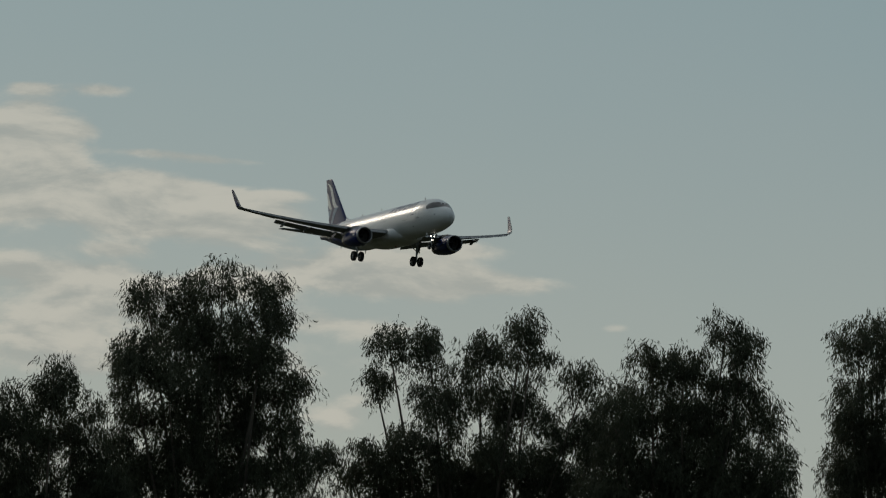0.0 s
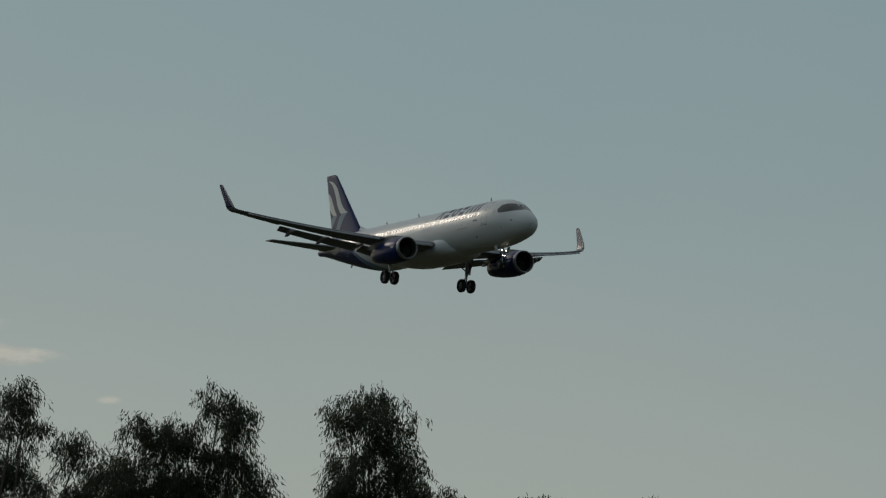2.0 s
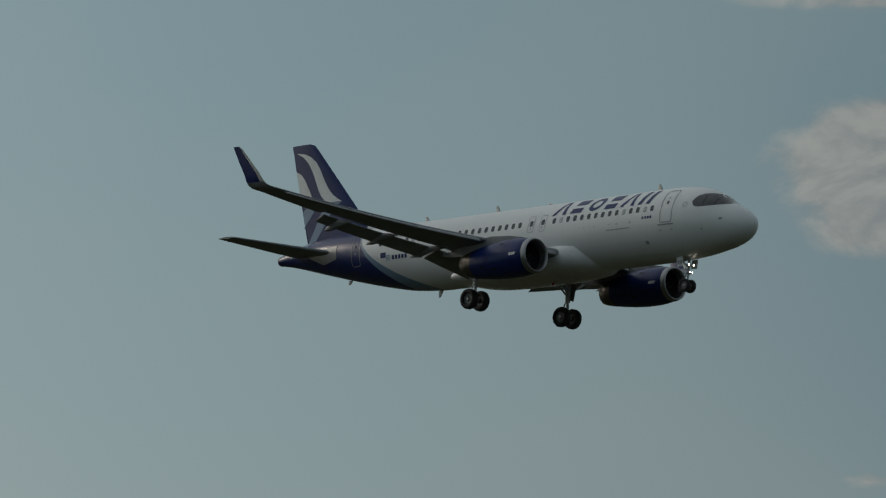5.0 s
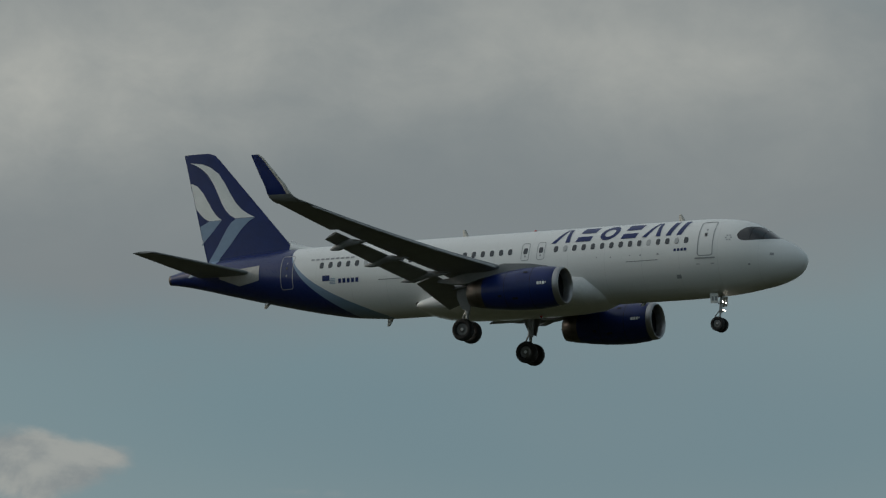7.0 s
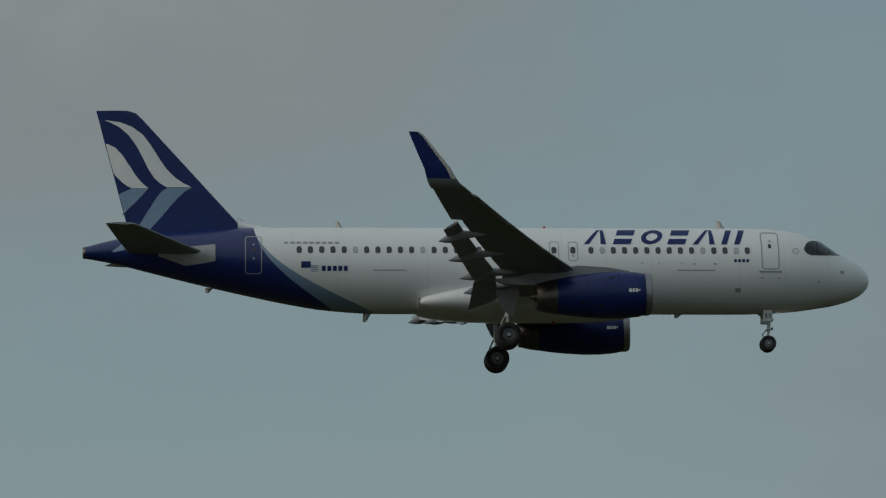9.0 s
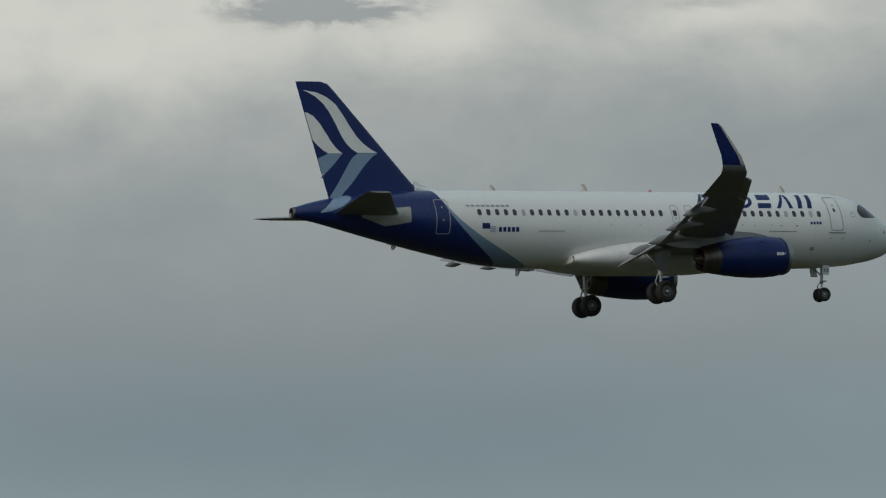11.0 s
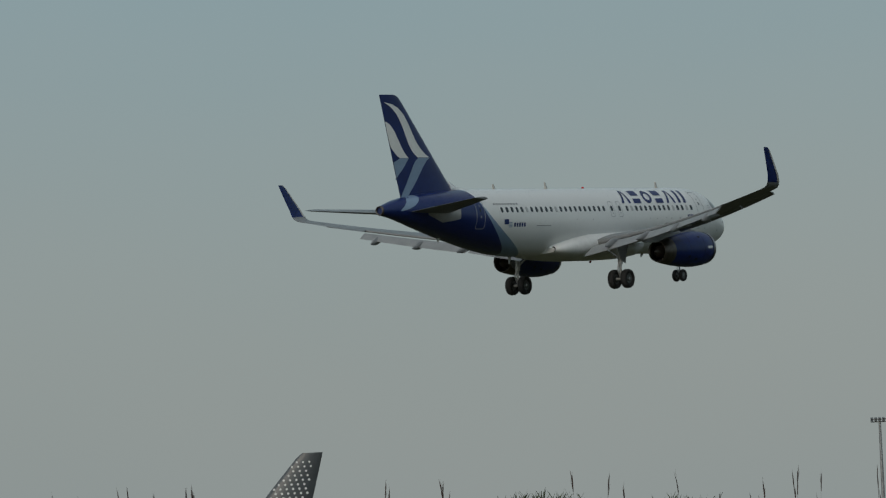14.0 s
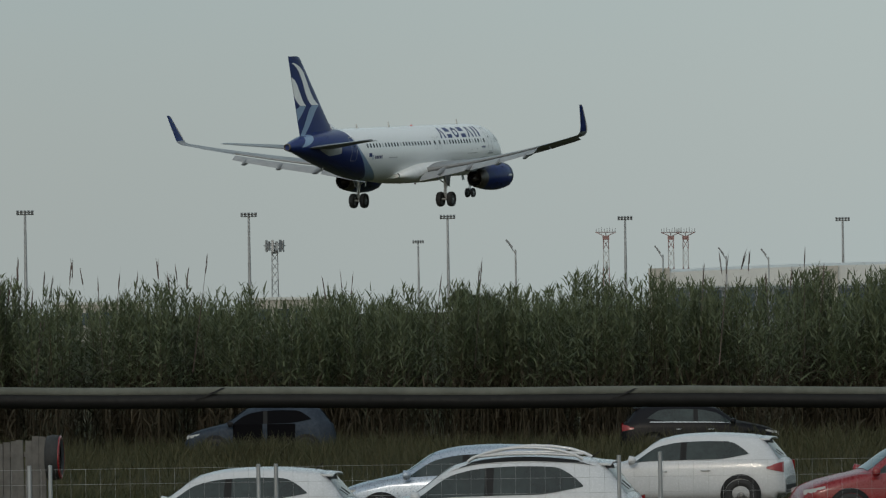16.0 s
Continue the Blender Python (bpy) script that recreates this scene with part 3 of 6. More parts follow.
def make_wing(root, side):
    ys = [1.5, 1.975, 3.0, 4.2, 5.3, 6.4, 7.8, 9.2, 10.6, 12.0, 13.2]

    def sec(y, cut):
        le, te = wing_le(y), wing_te(y)
        th = 0.145 - 0.045 * min(1, y / 9)
        return foil(le, y, wing_z(y), te - le, th, 3.5 - 0.22 * y, 5, cut)

    wing = part("wing", loft(mirrored([sec(y, 0.80) for y in ys], side)), M_WINGGREY, root, "grey swept wing")
    part("aileron_panel", loft(mirrored([sec(y, 1.0) for y in (13.22, 14.4, 15.6, 16.9)], side)), M_WINGGREY, wing)
    tip = [(16.9, wing_z(16.9), wing_le(16.9), 1.58, 9), (17.18, wing_z(16.9) + 0.07, 20.62, 1.50, 18), (17.4, wing_z(16.9) + 0.22, 20.82, 1.40, 38), (17.48, wing_z(16.9) + 0.36, 20.93, 1.33, 52)]
    part("wingtip_bend", loft(mirrored([foil(le, y, z, c, 0.10, 0, cant) for y, z, le, c, cant in tip], side)), M_WINGGREY, wing)
    blade = [(17.48, wing_z(16.9) + 0.36, 20.93, 1.33, 52), (17.53, wing_z(16.9) + 0.48, 21.02, 1.28, 62), (17.6, wing_z(16.9) + 0.8, 21.2, 1.18, 74), (17.72, wing_z(16.9) + 1.5, 21.78, 0.92, 78), (17.83, wing_z(16.9) + 2.25, 22.40, 0.62, 80), (17.86, wing_z(16.9) + 2.42, 22.66, 0.42, 80)]
    sharklet = part("winglet", loft(mirrored([foil(le, y, z, c, 0.09, 0, cant) for y, z, le, c, cant in blade], side)), M_NAVY, wing, "navy blue upturned winglet with a pale leading edge")
    edge = [(y, z, le - 0.012, c * 0.27, cant) for y, z, le, c, cant in blade]
    part("leading_edge", loft(mirrored([foil(le, y, z, c, 0.42, 0, cant) for y, z, le, c, cant in edge], side)), M_EDGE, sharklet, "pale leading edge")
    # landing flaps, run out and down behind the cut wing
    for y0, y1, name, down in ((2.35, 6.25, "inboard_flap", 24), (6.5, 13.1, "outboard_flap", 27)):
        rings = []
        for k in range(5):
            y = y0 + (y1 - y0) * k / 4
            le, te = wing_le(y), wing_te(y)
            c = te - le
            i = 3.5 - 0.22 * y
            a = le + c * 0.84 + 0.10
            z = wing_z(y) - c * 0.84 * math.sin(radians(i)) - 0.02 * c - 0.05
            rings.append(foil(a, y, z, 0.23 * c + 0.20, 0.13, down, 5))
        part(name, loft(mirrored(rings, side)), M_FLAP, wing, "grey flap lowered for landing")
    for y0, y1 in ((2.5, 4.9), (6.5, 9.8), (9.9, 13.2), (13.3, 16.5)):
        rings = []
        for k in range(4):
            y = y0 + (y1 - y0) * k / 3
            c = wing_te(y) - wing_le(y)
            rings.append(foil(wing_le(y) - 0.30 - 0.02 * c, y, wing_z(y) - 0.22, 0.15 * c + 0.22, 0.16, -22, 5))
        part("slat", loft(mirrored(rings, side)), M_FLAP, wing)
    for y, ln in ((4.1, 2.3), (6.65, 3.0), (9.5, 2.6), (12.2, 2.2)):
        te = wing_te(y)
        z = wing_z(y) - 0.37
        rings = []
        for k in range(13):
            u = k / 12
            r = 0.20 * (math.sin(math.pi * min(1, u * 1.35 + 0.02) * 0.5) if u < 0.66 else math.cos((u - 0.66) / 0.34 * math.pi / 2) + 0.03)
            a = te - ln * 0.62 + ln * u
            drop = 0.0 if u < 0.5 else (u - 0.5) * 1.15
            rings.append([(STATION - a, (y + r * 0.75 * math.sin(t)) * side, z - drop * 0.55 + r * 1.2 * math.cos(t)) for t in (2 * math.pi * j / 12 for j in range(12))])
        part("flap_track_fairing", loft(rings), M_WINGGREY, wing)
    return wing


def make_engine(root, side):
    eng = new("engine")
    eng.parent = root
    eng.matrix_basis = pose(STATION - 11.05, side * 5.75, -2.02, 0, -1.5, 0)
    tagged(eng, "navy blue jet engine under the wing")
    cowl = [(-0.22, 0.90), (-0.30, 0.97), (-0.7, 1.05), (-1.4, 1.10), (-2.2, 1.09), (-3.0, 1.03), (-3.9, 0.92), (-4.5, 0.82)]
    part("cowl", turned(cowl, n=40), M_NAVY, eng, "navy painted engine cowl")
    part("intake_lip", turned([(-0.55, 0.80), (-0.2, 0.82), (-0.04, 0.86), (0.0, 0.91), (-0.04, 0.95), (-0.14, 0.985), (-0.32, 1.003)], n=40), M_METAL, eng, "polished metal intake lip")
    part("intake_duct", turned([(-0.5, 0.80), (-1.3, 0.79), (-1.32, 0.02)], n=40), M_DARKIN, eng)
    fan = bmesh.new()
    for k in range(22):
        t = 2 * math.pi * k / 22
        ring = []
        for r, tw in ((0.24, 0.5), (0.78, 1.0)):
            for s in (-1, 1):
                w = 0.085 * tw + 0.02
                ring.append((-1.1 + s * 0.10, r * math.cos(t) - s * w * math.sin(t), r * math.sin(t) + s * w * math.cos(t)))
        v = [fan.verts.new(p) for p in ring]
        fan.faces.new((v[0], v[1], v[3], v[2]))
    part("fan", fan, M_RIM, eng)
    part("spinner", turned([(-0.72, 0.01), (-0.8, 0.10), (-0.95, 0.19), (-1.15, 0.26)], n=24), M_DARKIN, eng)
    part("exhaust_nozzle", turned([(-4.45, 0.835), (-4.9, 0.76), (-5.4, 0.64), (-5.42, 0.60), (-4.9, 0.66)], n=36), M_EXHAUST, eng, "heat-stained metal exhaust nozzle")
    part("exhaust_plug", turned([(-4.6, 0.42), (-5.2, 0.34), (-5.7, 0.05)], n=24), M_EXHAUST, eng)
    part("exhaust_duct", turned([(-4.9, 0.65), (-4.4, 0.66), (-4.35, 0.3)], n=24), M_DARKIN, eng)
    for flank in (-1, 1):
        bars = bmesh.new()
        for a0, a1, lo, hi in ((-0.62, -0.68, 0.02, 0.10), (-0.72, -0.84, -0.03, 0.13), (-0.88, -0.98, -0.03, 0.13), (-1.01, -1.15, -0.03, 0.13)):
            v = [bars.verts.new((a, flank * math.sqrt(1.085 ** 2 - z * z), z)) for a, z in ((a0, lo), (a1, lo), (a1, hi), (a0, hi))]
            bars.faces.new(v)
        part("marking", bars, M_WHITE, eng)
        for a, z, w, h in ((-2.45, -0.62, 0.16, 0.05), (-3.3, -0.45, 0.10, 0.05), (-1.9, 0.72, 0.12, 0.05)):
            vent = bmesh.new()
            v = [vent.verts.new((a + da * w, flank * math.sqrt(1.115 ** 2 - (z + dz * h) ** 2), z + dz * h)) for da, dz in ((-1, -1), (1, -1), (1, 1), (-1, 1))]
            vent.faces.new(v)
            part("cowl_vent", vent, M_DARKIN, eng)
    for a, r in ((-1.55, 1.106), (-3.05, 1.032)):
        part("cowl_joint", turned([(a, r), (a - 0.025, r)], n=40), M_DARKIN, eng)
    rings = []
    for a, zt, zb, w in ((-1.0, 1.12, 1.0, 0.05), (-2.0, 1.30, 0.9, 0.17), (-3.4, 1.42, 0.8, 0.2), (-5.2, 1.2, 0.55, 0.2), (-6.6, 0.95, 0.60, 0.12), (-7.4, 0.90, 0.80, 0.03)):
        rings.append([(a, -w, zt), (a, w, zt), (a, w, zb), (a, -w, zb)])
    part("pylon", loft(rings), M_WINGGREY, eng, smooth=False)


def make_tail(root):
    # fin
    rows = [(1.55, 29.55, 35.35), (3.0, 30.88, 35.75), (4.6, 32.33, 36.17), (6.2, 33.78, 36.6), (7.3, 34.78, 36.88), (7.6, 35.08, 36.97), (7.72, 35.45, 36.98)]

    def fin_sec(z, le, te, grow=0.0):
        c = te - le
        ring = []
        us = [0.5 - 0.5 * math.cos(math.pi * k / 12) for k in range(13)]
        for u, s in [(u, 1) for u in reversed(us)] + [(u, -1) for u in us[1:]]:
            t = 5 * 0.10 * (0.2969 * math.sqrt(u) - 0.126 * u - 0.3516 * u * u + 0.2843 * u ** 3 - 0.1036 * u ** 4) * c
            ring.append((STATION - (le + u * c), s * t, z))
        return ring

    fin = part("tail_fin", loft([fin_sec(*r) for r in rows]), M_NAVY, root, "navy tail fin with white and pale blue stripes")

    def fin_y(a, z):
        le, te = lerp(z, rows, 1), lerp(z, rows, 2)
        u = max(0.0, min(1.0, (a - le) / (te - le)))
        return 5 * 0.10 * (0.2969 * math.sqrt(u) - 0.126 * u - 0.3516 * u * u + 0.2843 * u ** 3 - 0.1036 * u ** 4) * (te - le)

    # stripes: rear and front border at each height
    stripes = [
        (M_WHITE, [(7.26, 36.78, 36.74), (7.15, 36.50, 36.0), (6.95, 36.10, 35.48), (6.6, 35.68, 34.98), (6.1, 35.33, 34.62), (5.6, 35.08, 34.32), (5.1, 34.85, 33.98), (4.75, 34.62, 33.62), (4.5, 34.35, 33.22), (4.33, 34.05, 32.84)]),
        (M_WHITE, [(6.22, 36.62, 36.58), (6.05, 36.52, 36.22), (5.7, 36.44, 35.88), (5.3, 36.32, 35.62), (5.15, 36.30, 35.50), (4.9, 36.12, 35.36), (4.6, 35.80, 35.10), (4.43, 35.58, 34.92), (4.30, 35.30, 34.72)]),
        (M_PALE, [(4.31, 34.0, 32.84), (4.1, 34.28, 33.16), (3.7, 34.54, 33.52), (3.3, 34.72, 33.80), (2.9, 34.92, 34.05), (2.5, 35.10, 34.32), (2.1, 35.32, 34.62), (1.9, 35.43, 34.78), (1.5, 35.63, 35.02)]),
        (M_PALE, [(4.28, 35.32, 34.72), (4.12, 35.62, 34.85), (3.95, 36.0, 34.98), (3.8, 36.5, 35.08), (3.45, 36.5, 35.36), (3.1, 36.5, 35.68), (2.8, 36.5, 35.95)]),
    ]
    def shift(z):
        return 0.18 + 0.24 * (7.3 - z) / 3.0 if z > 4.3 else 0.42 - 0.14 * (4.3 - z) / 2.4

    for side in (-1, 1):
        for which, (mat, rws) in enumerate(stripes):
            bm = bmesh.new()
            grid = []
            steps = 4
            fine = []
            for r0, r1 in zip(rws, rws[1:]):
                fine += [tuple(r0[i] + (r1[i] - r0[i]) * k / 2 for i in range(3)) for k in range(2)]
            fine.append(rws[-1])
            fine = [(7.26 - (7.26 - z) * 1.118 if which < 2 else 1.9 + (z - 1.9) * 0.856, a0 - shift(z) * (1 - which % 2), a1 - shift(z) * (1 - 0.45 * (which % 2))) for z, a0, a1 in fine]
            for z, a0, a1 in fine:
                te = lerp(z, rows, 2) - 0.03
                a0 = min(a0, te)
                grid.append([bm.verts.new((STATION - (a0 + (a1 - a0) * k / steps), side * (fin_y(a0 + (a1 - a0) * k / steps, z) + 0.014), z)) for k in range(steps + 1)])
            for a, b in zip(grid, grid[1:]):
                for k in range(steps):
                    bm.faces.new((a[k], a[k + 1], b[k + 1], b[k]))
            part("stripe", bm, mat, fin)
        part("tail_swoosh", decal([(34.35, 1.55, 1.78), (34.6, 1.34, 1.74), (35.0, 1.10, 1.66), (35.3, 0.98, 1.54), (35.6, 0.88, 1.30), (35.9, 0.81, 1.05), (36.2, 0.77, 0.84)], side, 0.02), M_PALE, fin)
    # dorsal fillet ahead of the fin
    rings = []
    for a, zt, w in ((28.0, 2.05, 0.02), (28.7, 2.10, 0.05), (29.3, 2.20, 0.09), (29.8, 2.36, 0.11), (30.25, 2.58, 0.12)):
        rings.append([(STATION - a, -w * 2.2, 1.9), (STATION - a, -w, (zt + 1.95) / 2), (STATION - a, 0, zt), (STATION - a, w, (zt + 1.95) / 2), (STATION - a, w * 2.2, 1.9)])
    part("dorsal_fillet", loft(rings), M_WHITE, root)
    for side in (-1, 1):
        secs = []
        for y, le, c in ((0.4, 31.35, 4.1), (1.0, 31.75, 3.75), (3.0, 33.1, 2.85), (5.0, 34.4, 1.95), (6.1, 35.12, 1.45), (6.22, 35.4, 1.1)):
            secs.append(foil(le, y, 0.62 + 0.105 * (y - 0.8), c, 0.10, -1.5, 6))
        stab = part("tailplane", loft(mirrored(secs, side)), M_WINGGREY, root, "dark grey tailplane")
        part("root_plate", decal([(31.35, 0.22, 1.02), (31.9, 0.13, 0.98), (32.75, 0.04, 0.92), (33.35, 0.26, 0.82), (34.05, 0.52, 0.66)], side, 0.02), M_PLATE, stab, "pale bare metal root plate")
    part("tail_exhaust", turned([(-0.0, 0.30), (-0.14, 0.27), (-0.15, 0.22), (0.1, 0.2)], n=24), M_EXHAUST, root, "bare metal auxiliary exhaust", at=pose(STATION - 37.48, 0, 0.835, 0, 0, 0))


def wheel_mesh(radius, width):
    w = width / 2
    prof = [(-w * 0.55, radius * 0.52), (-w * 0.95, radius * 0.62), (-w, radius * 0.80), (-w * 0.82, radius * 0.95), (-w * 0.45, radius), (w * 0.45, radius), (w * 0.82, radius * 0.95), (w, radius * 0.80), (w * 0.95, radius * 0.62), (w * 0.55, radius * 0.52)]
    return turned(prof, "Y", 32, caps=False)


def rim_mesh(radius, width):
    w = width / 2
    return turned([(-w * 0.6, 0.01), (-w * 0.66, radius * 0.18), (-w * 0.4, radius * 0.22), (-w * 0.35, radius * 0.40), (-w * 0.6, radius * 0.53), (w * 0.6, radius * 0.53), (w * 0.35, radius * 0.40), (w * 0.4, radius * 0.22), (w * 0.66, radius * 0.18), (w * 0.6, 0.01)], "Y", 28)


def make_gear(root, side):
    if side:
        gear = new("main_gear")
        gear.parent, gear.matrix_basis = root, pose(STATION - 17.65, side * 3.8, -3.72)
        tagged(gear, "main landing gear leg with twin black tyres")
        bm = rod_between(bmesh.new(), (0, 0, 0.0), (0, 0, 1.05), 0.085)
        rod_between(bm, (0, 0, 0.9), (0.03, 0, 2.6), 0.15, 0.17)
        rod_between(bm, (0, -0.62, 0), (0, 0.62, 0), 0.08)
        rod_between(bm, (-0.08, 0, 0.12), (-0.34, 0, 0.55), 0.045)
        rod_between(bm, (-0.34, 0, 0.55), (-0.1, 0, 1.05), 0.045)
        rod_between(bm, (0.02, 0, 1.2), (0.1, -side * 1.7, 2.35), 0.06)
        part("strut", bm, M_STRUT, gear)
        for s in (-1, 1):
            w = part("wheel", wheel_mesh(0.585, 0.42), M_TYRE, gear, "black rubber tyre", at=pose(0, s * 0.465, 0))
            part("rim", rim_mesh(0.585, 0.42), M_RIM, w)
        door = [(0.62, 2.5), (-0.52, 2.5), (-0.5, 1.75), (-0.22, 1.15), (0.24, 0.95), (0.34, 1.5), (0.6, 2.1)]
        rings = [[(x, side * (0.24 + 0.05 * (2.5 - z) * -0.6 + d), z) for x, z in door] for d in (0, 0.045)]
        part("gear_door", loft(rings), M_WINGGREY, gear, smooth=False)
    else:
        gear = new("nose_gear")
        gear.parent, gear.matrix_basis = root, pose(STATION - 4.92, 0, -3.5)
        tagged(gear, "nose landing gear leg with lit landing lights")
        bm = rod_between(bmesh.new(), (0, 0, 0), (0.05, 0, 0.75), 0.055)
        rod_between(bm, (0.04, 0, 0.6), (0.13, 0, 1.75), 0.085)
        rod_between(bm, (0, -0.32, 0), (0, 0.32, 0), 0.05)
        rod_between(bm, (0.1, 0, 1.0), (-0.75, 0, 1.7), 0.04)
        rod_between(bm, (0.07, -0.18, 0.72), (0.07, 0.18, 0.72), 0.06)
        rod_between(bm, (-0.05, 0, 0.12), (-0.26, 0, 0.45), 0.03)
        rod_between(bm, (-0.26, 0, 0.45), (0.0, 0, 0.75), 0.03)
        box(bm, (0.10, -0.30, 1.12), (0.16, 0.30, 1.2))
        part("strut", bm, M_STRUT, gear)
        for s in (-1, 1):
            w = part("wheel", wheel_mesh(0.38, 0.22), M_TYRE, gear, "black rubber tyre", at=pose(0, s * 0.25, 0))
            part("rim", rim_mesh(0.38, 0.22), M_RIM, w)
            for y, z, r in ((0.20, 1.16, 0.065), (0.10, 0.74, 0.05)):
                lamp_pot = part("landing_light", turned([(0.07, r), (0.05, r * 1.04), (-0.03, r * 0.8), (-0.07, 0.01)], n=16), M_STRUT, gear, "lit landing light", at=pose(0.19, s * y, z))
                part("lens", turned([(0.062, r * 0.92), (0.066, 0.004)], n=16), M_LAMP, lamp_pot, "bright white lens")
            door = part("gear_door", box(bmesh.new(), (-0.02, -0.015, 1.04), (0.42, 0.015, 1.56)), M_WHITE, gear, smooth=False, at=pose(-0.25, s * 0.42, 0.0, -s * 8, 0, 0))
            bars = bmesh.new()
            for k in range(2):
                box(bars, (0.24 - 0.18 * k, s * 0.018 - 0.003, 1.18), (0.36 - 0.18 * k, s * 0.018 + 0.003, 1.40))
            part("marking", bars, M_LINE, door, smooth=False)


def make_windows(root):
    row = bmesh.new()
    n = 12
    for ring_r, x in ((1.0, 0.0),):
        vs = [row.verts.new((0.115 * math.copysign(abs(math.cos(t)) ** 0.7, math.cos(t)), 0, 0.17 * math.copysign(abs(math.sin(t)) ** 0.7, math.sin(t)))) for t in (2 * math.pi * k / n for k in range(n))]
        mid = [row.verts.new((v.co.x * 1.12, -0.02, v.co.z * 1.10)) for v in vs]
        row.faces.new(vs)
        for k in range(n):
            row.faces.new((vs[k], vs[(k + 1) % n], mid[(k + 1) % n], mid[k]))
    me = bpy.data.meshes.new("cabin_window")
    row.to_mesh(me)
    row.free()
    me.materials.append(M_CABIN)
    blind = me.copy()
    blind.materials.clear()
    blind.materials.append(M_BLIND)
    rnd = random.Random(4)
    for side in (-1, 1):
        # the two exits over the wing each hold one window
        row_at = [6.05 + 0.5335 * k for k in range(41)]
        for a in [v for v in row_at if not 13.95 < v < 15.7] + [14.38, 15.28]:
            p = hull_point(a, 0.72, side, 0.014)
            q = hull_point(a, 0.82, side, 0.014)
            ob = new("cabin_window", blind if rnd.random() < 0.12 else me)
            ob.parent = root
            up = (q - p).normalized()
            out = Vector((1, 0, 0)).cross(up).normalized() * (-1 if side > 0 else 1)
            if out.y * side < 0:
                out = -out
            ob.matrix_basis = Matrix.Translation(p) @ Matrix((out.cross(up), out, up)).transposed().to_4x4()


def outline(a0, a1, z0, z1, side, w=0.045, out=0.012, r=0.16):
    """A rounded frame line that follows the hull."""
    bm = bmesh.new()
    loop = []
    for cx, cz, q in ((a1 - r, z1 - r, 0), (a0 + r, z1 - r, 1), (a0 + r, z0 + r, 2), (a1 - r, z0 + r, 3)):
        for k in range(6):
            t = math.pi / 2 * (q + k / 5)
            loop.append((cx + r * math.cos(t), cz + r * math.sin(t), math.cos(t), math.sin(t)))
    dense = []
    for p, q in zip(loop, loop[1:] + loop[:1]):
        n = max(1, int(math.hypot(q[0] - p[0], q[1] - p[1]) / 0.15))
        dense += [tuple(p[i] + (q[i] - p[i]) * k / n for i in range(4)) for k in range(n)]
    rim = [(bm.verts.new(hull_point(a, z, side, out)), bm.verts.new(hull_point(a - w * ca, z - w * cz, side, out))) for a, z, ca, cz in dense]
    for p, q in zip(rim, rim[1:] + rim[:1]):
        bm.faces.new((p[0], q[0], q[1], p[1]))
    return bm


def disc(a, z, r, side, out=0.014):
    bm = bmesh.new()
    bm.faces.new([bm.verts.new(hull_point(a + r * math.cos(t), z + r * math.sin(t), side, out)) for t in (2 * math.pi * k / 10 for k in range(10))])
    return bm


def title_form(form, a0, side):
    """One plain leaning shape of the title: chevron, pair of bars, ring, or pair of posts."""
    lo, high = 1.03, 0.81
    bm = bmesh.new()

    def at(u, v):
        # u across from 0 to 1, v upwards
        return hull_point(a0 - 1.06 * u - 0.30 * v, lo + high * v, side, 0.013)

    def strip(left, right, steps=8):
        g = [(bm.verts.new(at(*left(k / steps))), bm.verts.new(at(*right(k / steps)))) for k in range(steps + 1)]
        for p, q in zip(g, g[1:]):
            bm.faces.new((p[0], p[1], q[1], q[0]))

    if form == "chevron":
        strip(lambda t: (0.0 + 0.36 * t, t), lambda t: (0.24 + 0.26 * t, t))
        strip(lambda t: (0.76 - 0.26 * t, t), lambda t: (1.0 - 0.36 * t, t))
    elif form == "bars":
        for v0, v1 in ((0.0, 0.36), (0.60, 1.0)):
            strip(lambda t: (0.08, v0 + (v1 - v0) * t), lambda t: (0.88, v0 + (v1 - v0) * t), 3)
    elif form == "ring":
        def ring_at(r, t):
            return 0.5 + 0.47 * r * math.cos(2 * math.pi * t), 0.5 + 0.5 * r * math.sin(2 * math.pi * t)
        strip(lambda t: ring_at(1.0, t), lambda t: ring_at(0.54, t), 24)
    else:
        for u0 in (0.06, 0.64):
            strip(lambda t: (u0, t), lambda t: (u0 + 0.26, t))
    return bm


